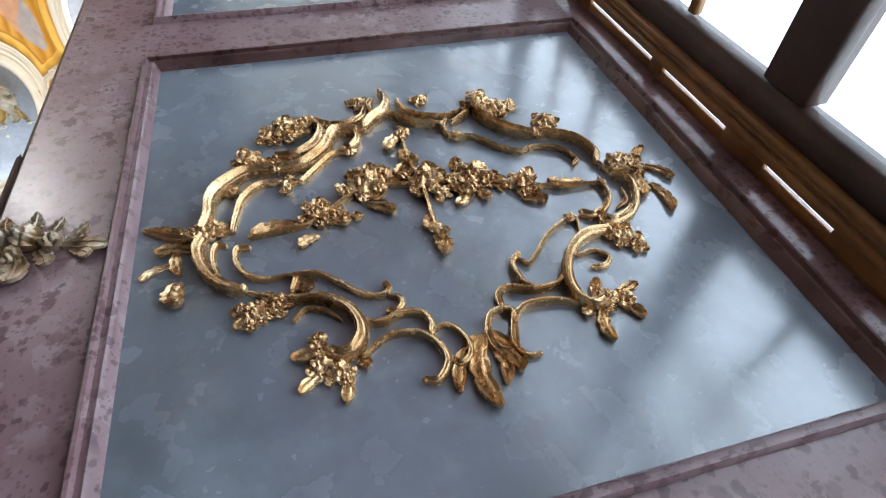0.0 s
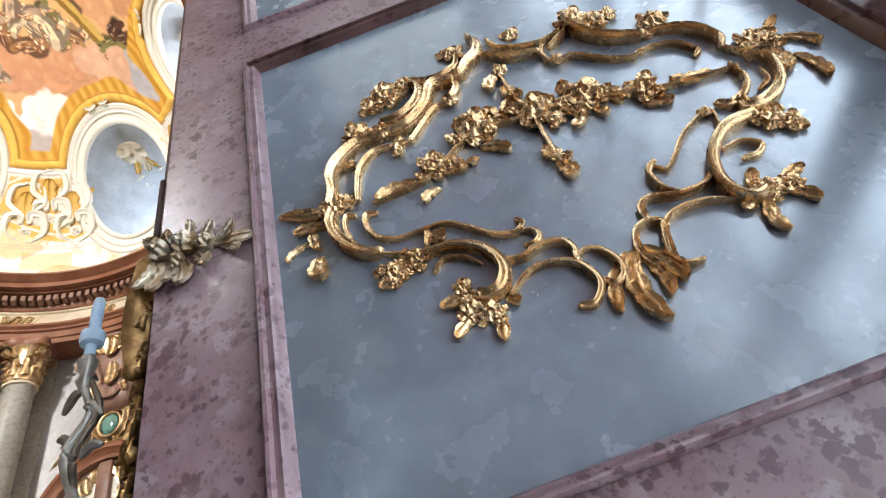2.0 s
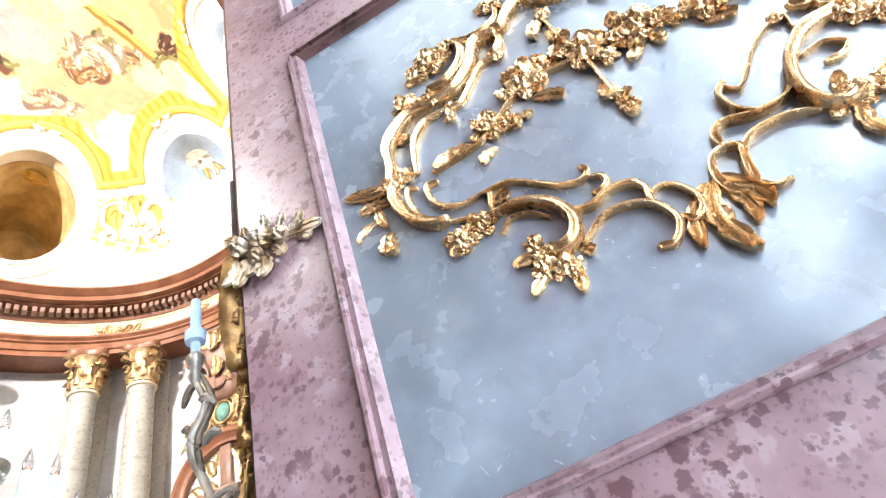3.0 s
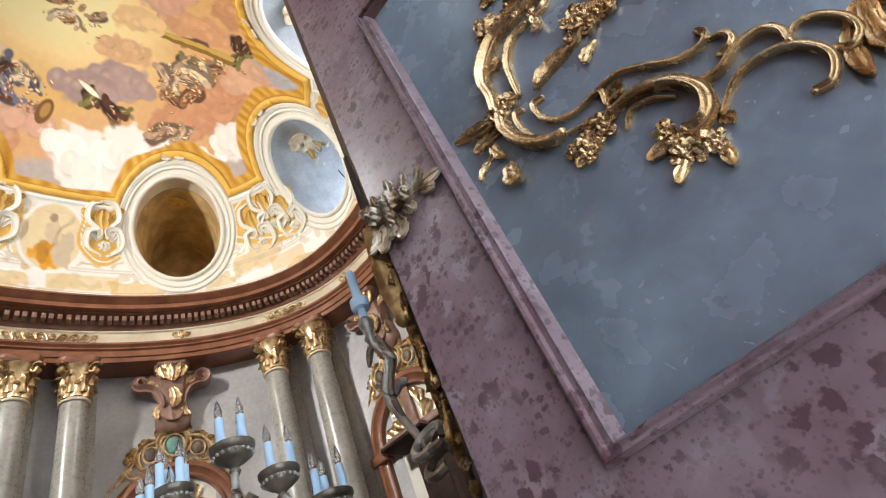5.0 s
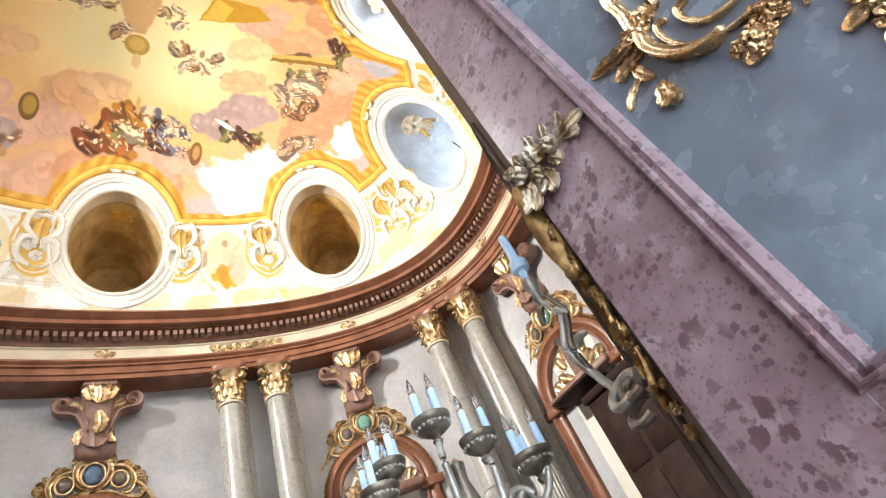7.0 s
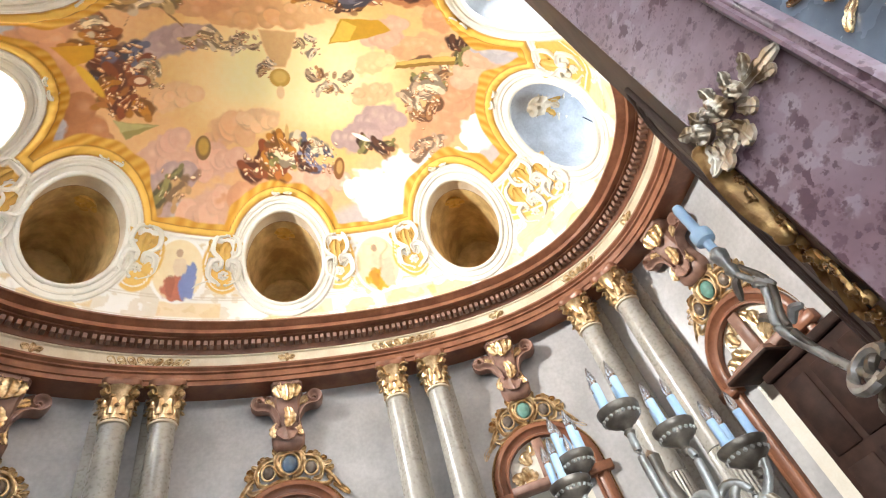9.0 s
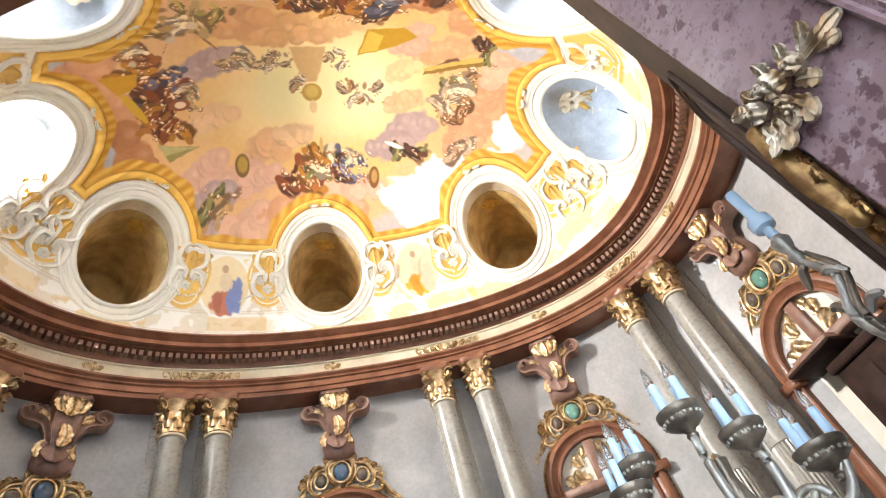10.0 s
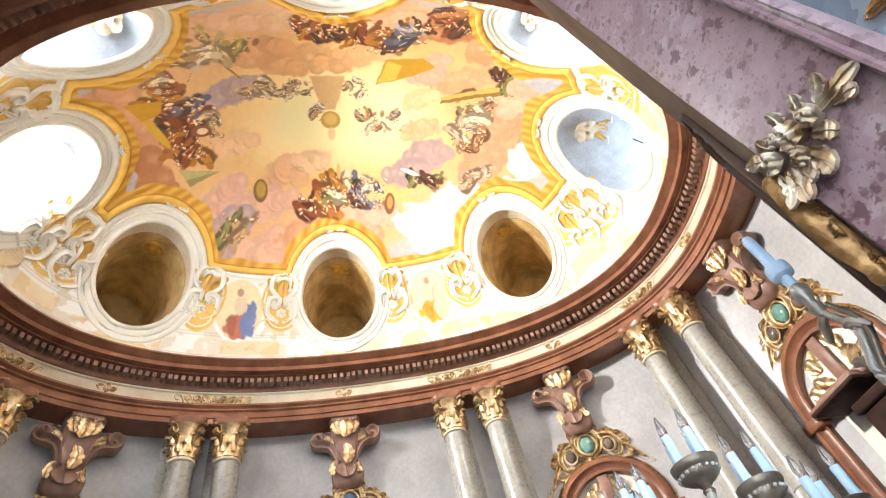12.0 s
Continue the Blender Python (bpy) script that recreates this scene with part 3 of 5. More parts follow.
    box(bm, (WX + 0.02, -1.5, z - 0.012), (WX + 0.045, 0.492, z + 0.012), 0.003)
    part("glazing_bar", bm, WOOD_GOLD, win)
for y in (0.11, -0.62, -1.0):
    bm = bmesh.new()
    box(bm, (WX + 0.018, y - 0.012, 0.2), (WX + 0.047, y + 0.012, 5.38), 0.003)
    part("glazing_bar", bm, WOOD_GOLD, win)
bm = bmesh.new()
box(bm, (WX + 0.03, -1.5, 0.1), (WX + 0.034, 0.645, 5.38))
pane = part("pane", bm, GLASS, win, "clear glass")
pane.visible_shadow = False
area_light("window_light", (WX + 0.12, -0.30, 2.85), (-3, -0.30, 2.85), 2.5, 4.9, WINDOW_POWER, (0.76, 0.88, 1.0))

# passage: floor, far side, ceiling
bm = bmesh.new()
box(bm, (-0.5, -2.0, 0.0), (0.95, -1.5, 8.1))
tagged(part("wall_opposite", bm, PINK, smooth=False), "plain pink marble wall of the passage", "wall", kind="structure")
bm = bmesh.new()
box(bm, (-0.45, -1.5, 5.4), (0.95, WY, 8.1))
tagged(part("ceiling_passage", bm, WHITE, smooth=False), "plain plaster ceiling over the passage", "ceiling", kind="structure")
bm = bmesh.new()
box(bm, (-12.5, -9.5, -0.2), (1.2, 9.5, 0.0))
tagged(part("floor", bm, STONE_FLOOR, smooth=False), "worn grey stone church floor", "floor", kind="structure")

# ---- gilded carving and candle sconce on the wall's corner ----
corner = thing("corner_carving", "silvered and gilded flower spray climbing the wall's corner", "ornament", m=Matrix(((1, 0, 0, -0.52), (0, 0, -1, WY), (0, 1, 0, 2.33), (0, 0, 0, 1))))
rng = random.Random(8)
for r, x, y in ((0.018, 0.012, 0.002), (0.021, 0.062, -0.004), (0.017, 0.098, -0.016), (0.013, 0.042, 0.022), (0.015, 0.045, -0.036), (0.008, 0.150, -0.036)):
    part("rose", relief_flower(r, (x, y), rng, 1.6), GOLD_PALE, corner)
for w, a, b in ((0.016, (0.105, -0.02), (0.188, -0.048)), (0.015, (0.115, -0.012), (0.152, 0.008)), (0.014, (0.125, -0.034), (0.160, -0.064)), (0.020, (0.018, -0.025), (0.006, -0.095)), (0.021, (0.05, -0.035), (0.062, -0.104)), (0.018, (0.0, -0.015), (-0.024, -0.074)), (0.017, (0.078, -0.028), (0.104, -0.074)), (0.017, (0.008, 0.012), (-0.018, 0.040)), (0.016, (0.052, 0.016), (0.070, 0.050)), (0.014, (0.028, 0.016), (0.024, 0.048)), (0.015, (0.085, 0.0), (0.112, 0.028)), (0.018, (0.032, -0.035), (0.034, -0.082))):
    part("leaf", relief_leaf(w, a, b, rng, 1.4, 0.85), GOLD_PALE, corner)
# stem and cascade on the splayed face
SPLAY = Matrix(((-0.637, 0, -0.771, -0.52), (0.771, 0, -0.637, WY), (0, 1, 0, 2.33), (0, 0, 0, 1)))
drop = thing("gilded_drop", "gilded carved drop of leaves on the splayed wall edge", "ornament", m=SPLAY)
part("stem", relief_scroll(0.034, ((0.02, 0.0), (0.035, -0.07), (0.05, -0.14), (0.045, -0.2)), 0.8), GOLD_DARK, drop)
for i in range(18):
    y = -0.05 - i * 0.021 + rng.uniform(-0.01, 0.01)
    part("leaf", relief_leaf(rng.uniform(0.012, 0.020), (0.05 + rng.uniform(-0.012, 0.012), y), ((0.010 if i % 2 else 0.09) + rng.uniform(-0.008, 0.02), y - rng.uniform(0.02, 0.07)), rng, rng.uniform(0.8, 1.3), 0.6), GOLD_DARK, drop)
for i in range(5):
    part("rose", relief_flower(0.013, (0.07 + 0.02 * (i % 2), -0.12 - 0.06 * i), rng, 1.2), GOLD_DARK, drop)
for i in range(14):
    part("rose", relief_flower(rng.uniform(0.008, 0.014), (0.022 + 0.065 * ((i * 0.38) % 1.0), -0.09 - 0.032 * i), rng, 1.2), GOLD if i % 3 == 0 else GOLD_DARK, drop)
for i in range(7):
    part("scroll", relief_scroll(0.010, ((0.09, -0.05 - i * 0.06), (0.125, -0.07 - i * 0.06), (0.118, -0.1 - i * 0.06), (0.09, -0.1 - i * 0.06)), 1.2), GOLD_DARK, drop)
# moulded frame with rounded head on the splayed face
edge = tagged(thing("corner_moulding", "dark moulded marble frame with rounded head on splayed wall edge", "moulding", m=SPLAY), kind="structure")
for inset, rad, lift in ((0.0, 0.008, 0.003), (0.030, 0.007, 0.002), (0.054, 0.006, 0.002)):
    x0, x1, zt = 0.145 + inset, 0.34 - inset, 0.42 - inset
    path = [Vector((x0, -1.6, lift))] + [Vector((x0 + 0.04 - 0.04 * math.cos(a), zt - 0.04 + 0.04 * math.sin(a), lift)) for a in np.linspace(0, math.pi / 2, 6)] + [Vector((x1 - 0.04 + 0.04 * math.sin(a), zt - 0.04 + 0.04 * math.cos(a), lift)) for a in np.linspace(0, math.pi / 2, 6)] + [Vector((x1, -1.6, lift))]
    part("frame_bead", tube(bmesh.new(), path, rad, 10), DARK_SHADED_SPLAY, edge)
bm = bmesh.new()
box(bm, (0.145, -1.6, 0.0), (0.33, 0.40, 0.003), 0.001)
part("frame_back", bm, DARK_SHADED_SPLAY, edge)

sconce = thing("candle_sconce", "bronze wall sconce with one pale blue electric candle", "sconce")
C0 = Vector((-0.768, 0.801, 2.30))
bm = bmesh.new()
lathe(bm, ((0.0, 0.0), (0.010, 0.0), (0.010, 0.03), (0.021, 0.034), (0.023, 0.046), (0.022, 0.060), (0.013, 0.066), (0.0, 0.066)), 20, C0 + Vector((0, 0, 0.01)))
part("drip_cup", bm, SLEEVE, sconce, "pale blue drip cup")
bm = bmesh.new()
lathe(bm, ((0.0, 0.0), (0.0115, 0.0), (0.0115, 0.082), (0.009, 0.090), (0.0, 0.091)), 18, C0 + Vector((0, 0, 0.07)))
part("candle", bm, SLEEVE, sconce, "pale blue candle sleeve")
bm = bmesh.new()
lathe(bm, ((0.0, 0.0), (0.007, 0.0), (0.015, 0.018), (0.009, 0.032), (0.015, 0.046), (0.019, 0.062), (0.011, 0.075), (0.0, 0.075)), 18, C0 + Vector((0, 0, -0.06)))
part("socket", bm, PEWTER, sconce)
for d, mm, rad in ((0.0, PEWTER, 0.0085), (0.018, BRONZE, 0.007)):
    path = spline([C0 + Vector((d, 0, -0.05)), C0 + Vector((0.025 + d, 0.0, -0.12)), C0 + Vector((0.0 + d, -0.01, -0.19)), C0 + Vector((0.03, -0.01, -0.27)), C0 + Vector((0.07, -0.03, -0.33)), C0 + Vector((0.10, -0.04 + d, -0.36))])
    part("arm", tube(bmesh.new(), path, rad, 12, 0.3), mm, sconce)
for i, (a, b) in enumerate((((0.0, 0.0, -0.06), (-0.03, 0.0, -0.10)), ((0.01, 0, -0.1), (0.05, 0.0, -0.13)), ((0.0, 0, -0.18), (-0.03, 0.0, -0.15)), ((0.02, 0, -0.2), (0.06, 0, -0.19)))):
    p0, p1 = C0 + Vector(a), C0 + Vector(b)
    part("leaf", tube(bmesh.new(), spline([p0, (p0 + p1) / 2 + Vector((0, 0, 0.012)), p1]), 0.009, 6, 0.6), PEWTER if i % 2 else BRONZE, sconce)
for i, (dx, dz, r) in enumerate(((0.095, -0.345, 0.026), (0.12, -0.35, 0.022), (0.108, -0.39, 0.024))):
    c = C0 + Vector((dx, -0.045, dz))
    path = [c + Vector((math.cos(a) * r * 1.4, 0.02 * math.sin(a), math.sin(a) * r)) for a in np.linspace(0, 5.4, 14)]
    part("ring", tube(bmesh.new(), path, 0.009, 7), PEWTER if i == 0 else BRONZE, sconce)

# ---- oval hall: walls ----
def wall_profile(s0, s1, z0, z1):
    return [(4.5 + s0, 6.7 + s0, z0), (4.5 + s1, 6.7 + s1, z0), (4.5 + s1, 6.7 + s1, z1), (4.5 + s0, 6.7 + s0, z1)]


bm = bmesh.new()
sweep_oval(bm, wall_profile(0, 0.5, 0, 8.12), 240, 18.0, 344.0)
hall = tagged(part("wall_oval", bm, WALL), "pale grey polished stucco wall of an oval church hall", "wall", kind="structure")

# entablature: one moulding per course
entab = tagged(thing("entablature", "red-brown marble entablature with cream frieze round the oval hall", "entablature"), kind="structure")


def course(name, material, pts, label=""):
    bm = bmesh.new()
    sweep_oval(bm, [(4.5 - o, 6.7 - o, z) for o, z in pts], 260)
    return part(name, bm, material, entab, label)


course("architrave", BROWN, ((0.0, 8.10), (0.50, 8.10), (0.50, 8.19), (0.53, 8.20), (0.53, 8.32), (0.57, 8.34), (0.57, 8.37), (0.62, 8.41), (0.62, 8.45), (0.0, 8.45)), "red-brown stepped marble architrave")
course("frieze", CREAM, ((0.0, 8.45), (0.54, 8.45), (0.55, 8.49), (0.52, 8.51), (0.52, 8.71), (0.55, 8.73), (0.54, 8.77), (0.0, 8.77)), "cream marble frieze")
course("bed_moulding", BROWN, ((0.0, 8.77), (0.56, 8.77), (0.60, 8.82), (0.60, 8.95), (0.80, 8.97), (0.80, 9.00), (0.0, 9.00)))
course("cornice", BROWN, ((0.0, 9.00), (0.92, 9.00), (0.92, 9.09), (0.95, 9.10), (0.99, 9.14), (1.05, 9.17), (1.05, 9.205), (0.0, 9.205)), "red-brown projecting cornice")
bm = bmesh.new()
box(bm, (-0.036, -0.13, 8.835), (0.036, 0.02, 8.945), 0.006)
dentil_mesh = finish("dentil", bm, ROSE, False)
# dentils spaced evenly along the oval
fine = [oval(radians(a / 4), 3.86, 6.06) for a in range(1440)]
run = 0.0
place_at, step_d = [], 0.125
for i in range(1440):
    run += (fine[(i + 1) % 1440] - fine[i]).length
    if run >= step_d:
        run -= step_d
        place_at.append(i / 4)
for deg in place_at:
    part("dentil", dentil_mesh, None, entab, m=oval_frame(deg, 3.86, 6.06))


def wall_relief(deg, s, z):
    """A flat frame on the oval wall for carving: x to the right, y up, z towards the hall."""
    f = oval_frame(deg, 4.5 - s, 6.7 - s, z)
    return f @ Matrix(((1, 0, 0, 0), (0, 0, -1, 0), (0, 1, 0, 0), (0, 0, 0, 1)))


# gilded foliage on the frieze
rng = random.Random(21)
frieze_a = thing("frieze_ornament", "gilded scrolling foliage on the cream frieze", "ornament", "frieze ornaments", m=wall_relief(161.5, 0.52, 8.61))
for sgn in (-1, 1):
    for k in range(4):
        x = sgn * (0.06 + 0.16 * k)
        part("scroll", relief_scroll(0.035, ((x, -0.07), (x + sgn * 0.07, 0.06), (x + sgn * 0.14, 0.05), (x + sgn * 0.12, -0.02), (x + sgn * 0.07, -0.01)), 0.9), GOLD_BRIGHT, frieze_a)
        part("leaf", relief_leaf(0.05, (x, 0), (x + sgn * 0.12, -0.07), rng, 0.8), GOLD_BRIGHT, frieze_a)
part("rose", relief_flower(0.07, (0, 0), rng, 0.8), GOLD_BRIGHT, frieze_a)
frieze_b = thing("frieze_ornament", "small gilded leaf spray on the cream frieze", "ornament", "frieze ornaments", m=wall_relief(142, 0.52, 8.61))
for sgn in (-1, 1):
    part("scroll", relief_scroll(0.03, ((0, -0.06), (sgn * 0.07, 0.04), (sgn * 0.15, 0.03), (sgn * 0.12, -0.03)), 0.9), GOLD_BRIGHT, frieze_b)
    part("leaf", relief_leaf(0.05, (0, 0), (sgn * 0.14, -0.05), rng, 0.8), GOLD_BRIGHT, frieze_b)
part("leaf", relief_leaf(0.06, (0, -0.08), (0, 0.1), rng, 0.8), GOLD_BRIGHT, frieze_b)
for deg in (119.8, -153.4, -118, 60, -60):
    copy_thing(frieze_a, wall_relief(deg, 0.52, 8.61))
for deg in (100, -176, -135.5, 20, -20):
    copy_thing(frieze_b, wall_relief(deg, 0.52, 8.61))

# ---- columns ----
def build_column(m):
    col = thing("column", "slender grey-beige marble column with gilded leafy capital", "column", "columns round the hall", m=m)
    bm = bmesh.new()
    R = 0.235
    prof = [(R * 0.86 + R * 0.14 * (1 - ((z - 2.6) / 4.7) ** 2), z) for z in np.linspace(4.35, 7.30, 14)]
    lathe(bm, prof, 32)
    part("shaft", bm, COLUMN, col)
    bm = bmesh.new()
    rings = []
    for z in (2.6, 4.30, 4.34):
        r = R * (0.86 + 0.14 * (1 - ((z - 2.6) / 4.7) ** 2)) * (1.0 if z < 4.31 else 0.97)
        rings.append([Vector((math.cos(a) * r * q, math.sin(a) * r * q, z)) for j in range(96) for a, q in ((2 * math.pi * j / 96, (1.03, 1.0, 0.94, 1.0)[j % 4]),)])
    loft(bm, rings)
    part("fluted_shaft", bm, COLUMN, col, "fluted lower third of the shaft")
    bm = bmesh.new()
    lathe(bm, ((0.30, 2.32), (0.31, 2.38), (0.30, 2.44), (0.265, 2.47), (0.285, 2.52), (0.28, 2.57), (0.24, 2.60)), 28)
    part("base", bm, WHITE, col)
    bm = bmesh.new()
    box(bm, (-0.36, -0.36, 0.0), (0.36, 0.36, 2.2), 0.01)
    box(bm, (-0.40, -0.40, 2.2), (0.40, 0.40, 2.32), 0.02)
    part("pedestal", bm, PINK_DARK_SHADED, col)
    bm = bmesh.new()
    lathe(bm, ((0.20, 7.27), (0.235, 7.285), (0.24, 7.31), (0.225, 7.335), (0.20, 7.34)), 28)
    part("astragal", bm, CREAM, col)
    bm = bmesh.new()
    lathe(bm, ((0.20, 7.33), (0.205, 7.6), (0.23, 7.82), (0.30, 7.96), (0.28, 7.97)), 24)
    part("bell", bm, GOLD_BRIGHT, col)
    bm = bmesh.new()
    rings = []
    for z, k in ((7.96, 0.92), (8.0, 1.0), (8.06, 1.04), (8.10, 1.0)):
        ring = []
        for j in range(32):
            a = 2 * math.pi * j / 32
            q = 0.26 + 0.12 * (0.5 - 0.5 * math.cos(4 * a))
            ring.append(Vector((math.cos(a) * q * k, math.sin(a) * q * k, z)))
        rings.append(ring)
    loft(bm, rings)
    part("abacus", bm, BROWN, col, "brown marble abacus with hollowed sides")
    rr = random.Random(5)
    for tier, (n, z0, hh, rad, off) in enumerate(((8, 7.34, 0.24, 0.205, 0), (8, 7.42, 0.34, 0.212, 0.5))):
        for k in range(n):
            a = 2 * math.pi * (k + off) / n
            bm = bmesh.new()
            rings = []
            for i in range(9):
                f = i / 8
                w = 0.085 * (1 - 0.55 * f) * (1 + 0.2 * math.sin(f * 16))
                rr_ = rad + 0.02 + 0.10 * max(0, f - 0.55) ** 1.3 * 2.2
                z = z0 + hh * math.sin(min(1.0, f * 1.08) * math.pi / 2) - (0.05 if f > 0.95 else 0)
                c = Vector((math.cos(a) * rr_, math.sin(a) * rr_, z))
                t, nn = Vector((-math.sin(a), math.cos(a), 0)), Vector((math.cos(a), math.sin(a), 0))
                rings.append([c + t * (q * w) + nn * g for q, g in ((-1, -0.02), (-0.55, 0.012), (0, 0.03), (0.55, 0.012), (1, -0.02), (0, -0.035))])
            loft(bm, rings)
            part("acanthus_leaf", bm, GOLD_BRIGHT, col)
    for k in range(4):
        a = math.pi / 4 + k * math.pi / 2
        bm = bmesh.new()
        d, t = Vector((math.cos(a), math.sin(a), 0)), Vector((-math.sin(a), math.cos(a), 0))
        c = d * 0.33 + Vector((0, 0, 7.85))
        path = [c + (d * math.cos(s) + Vector((0, 0, 1)) * math.sin(s)) * (0.125 - 0.0155 * s) for s in np.linspace(0.6, 7.0, 24)]
        rings = []
        for i, p in enumerate(path):
            q = (p - c).normalized()
            rings.append([p + q * 0.016 + t * 0.05, p + q * 0.016 - t * 0.05, p - q * 0.016 - t * 0.05, p - q * 0.016 + t * 0.05])
        loft(bm, rings)
        bmesh.ops.create_uvsphere(bm, u_segments=8, v_segments=6, radius=0.045, matrix=Matrix.Translation(c))
        part("volute", bm, GOLD_BRIGHT, col)
    return col


first = build_column(oval_frame(165.3, 4.05, 6.25))
for deg in (157.8, 125.0, 114.4, -150.0, -156.8, -121.5, -111.5):
    copy_thing(first, oval_frame(deg, 4.05, 6.25))

# pilasters behind the columns
for i, deg in enumerate((165.3, 157.8, 125.0, 114.4, -150.0, -156.8, -121.5, -111.5)):
    bm = bmesh.new()
    box(bm, (-0.27, -0.10, 0.0), (0.27, 0.06, 8.10), 0.012)
    tagged(part("pilaster", bm, COLUMN, m=oval_frame(deg, 4.5, 6.7)), "flat grey-beige pilaster behind a column", "pilaster", "pilasters")

# ---- brackets, cartouches and arched frames between the columns ----
def build_bracket(m):
    b = thing("bracket", "rose stucco scroll bracket with gilded leaves under the entablature", "bracket", "scroll brackets", m=m)
    bm = bmesh.new()
    rings = []
    for z, w, d in ((0.0, 0.30, 0.46), (-0.07, 0.30, 0.46), (-0.10, 0.27, 0.42), (-0.25, 0.26, 0.40), (-0.45, 0.23, 0.34), (-0.65, 0.22, 0.28), (-0.85, 0.25, 0.25), (-1.05, 0.30, 0.24), (-1.2, 0.28, 0.22), (-1.3, 0.18, 0.14)):
        rings.append([Vector((-w, 0, z)), Vector((-w, -d * 0.8, z)), Vector((-w * 0.8, -d, z)), Vector((w * 0.8, -d, z)), Vector((w, -d * 0.8, z)), Vector((w, 0, z))])
    loft(bm, rings)
    part("body", bm, ROSE, b)
    flat = Matrix(((1, 0, 0, 0), (0, 0, -1, -0.12), (0, 1, 0, 0), (0, 0, 0, 1)))
    for s in (-1, 1):
        turns = [(s * (0.50 - (0.15 - 0.012 * k) * math.cos(0.75 * k + 0.4)), -0.32 - (0.15 - 0.012 * k) * math.sin(0.75 * k + 0.4)) for k in range(11)]
        pts = [(s * 0.16, -0.86), (s * 0.20, -0.68), (s * 0.28, -0.52), (s * 0.36, -0.47)] + turns[1:]
        part("volute", relief_scroll(0.105, pts, 1.7), ROSE, b, m=flat)
        part("leaf", relief_leaf(0.16, (s * 0.18, -0.55), (s * 0.46, -0.16), random.Random(7), 0.9), ROSE, b, m=flat)
    part("leaf", relief_leaf(0.24, (0, -0.60), (0, -1.18), random.Random(7), 0.4), ROSE, b, m=Matrix(((1, 0, 0, 0), (0, 0, -1, -0.22), (0, 1, 0, 0), (0, 0, 0, 1))))
    rr = random.Random(3)
    for w, a, c, z in ((0.15, (0, -0.42), (0, -0.06), 0.40), (0.11, (-0.12, -0.34), (-0.20, -0.08), 0.39), (0.11, (0.12, -0.34), (0.20, -0.08), 0.39), (0.08, (-0.06, -0.2), (-0.12, -0.02), 0.42), (0.08, (0.06, -0.2), (0.12, -0.02), 0.42), (0.07, (-0.2, -0.78), (-0.26, -1.1), 0.24), (0.07, (0.2, -0.78), (0.26, -1.1), 0.24), (0.12, (0, -0.5), (0, -0.95), 0.30), (0.10, (-0.08, -0.55), (-0.14, -0.85), 0.2), (0.10, (0.08, -0.55), (0.14, -0.85), 0.2), (0.09, (-0.2, -0.42), (-0.4, -0.3), 0.26), (0.09, (0.2, -0.42), (0.4, -0.3), 0.26)):
        part("gilded_leaf", relief_leaf(w * 1.1, a, c, rr, 0.6), GOLD_BRIGHT, b, m=Matrix(((1, 0, 0, 0), (0, 0, -1, -z), (0, 1, 0, 0), (0, 0, 0, 1))))
    return b


def build_cartouche(m, stone=None):
    m = m @ Matrix.Scale(1.18, 4)
    c = thing("cartouche", "gilded openwork cartouche set with oval glass stones", "cartouche", "cartouches", m=m)
    rr = random.Random(9)
    for x, y, r, g in ((0, 0.02, 0.14, stone or GEM), (-0.31, -0.08, 0.10, GEM_BROWN), (0.31, -0.08, 0.10, GEM_BROWN)):
        bm = bmesh.new()
        bmesh.ops.create_uvsphere(bm, u_segments=16, v_segments=8, radius=1, matrix=Matrix.Translation((x, y, 0.10)) @ Matrix.Diagonal((r * 0.8, r, 0.05, 1)))
        part("stone", bm, g, c)
        path = [Vector((x + math.cos(a) * r, y + math.sin(a) * r * 1.2, 0.10)) for a in np.linspace(0, 2 * math.pi, 20)]
        part("stone_rim", tube(bmesh.new(), path, 0.017, 6), GOLD_BRIGHT, c)
    for s in (-1, 1):
        for w, pts in ((0.07, ((0.0, 0.22), (0.16, 0.20), (0.2, 0.05), (0.14, -0.1), (0.05, -0.16))), (0.06, ((0.16, 0.16), (0.36, 0.12), (0.48, -0.05), (0.44, -0.22), (0.34, -0.24))), (0.055, ((0.05, -0.2), (0.2, -0.22), (0.34, -0.3), (0.52, -0.34), (0.6, -0.28), (0.55, -0.22))), (0.05, ((0.46, -0.1), (0.56, -0.16), (0.66, -0.3), (0.74, -0.42)))):
            part("scroll", relief_scroll(w, [(s * x, y) for x, y in pts], 1.1), GOLD_BRIGHT, c)
        for w, a, b in ((0.07, (0.1, 0.2), (0.26, 0.3)), (0.06, (0.3, 0.14), (0.44, 0.18)), (0.06, (0.5, -0.1), (0.66, -0.08)), (0.07, (0.2, -0.2), (0.24, -0.42)), (0.06, (0.62, -0.34), (0.86, -0.56))):
            part("leaf", relief_leaf(w, (s * a[0], a[1]), (s * b[0], b[1]), rr, 1.2), GOLD_BRIGHT, c)
    for k in range(14):
        a = math.pi * (k + 0.5) / 14
        q = (0.62 * math.cos(a), -0.12 + 0.36 * math.sin(a))
        part("leaf", relief_leaf(0.06, (q[0] * 0.75, q[1] * 0.7), (q[0] * 1.08, q[1] * 1.12), rr, 1.0), GOLD_BRIGHT if k % 2 else GOLD_DARK, c)
    part("leaf", relief_leaf(0.1, (0, 0.18), (0, 0.4), rr, 1.0), GOLD_BRIGHT, c)
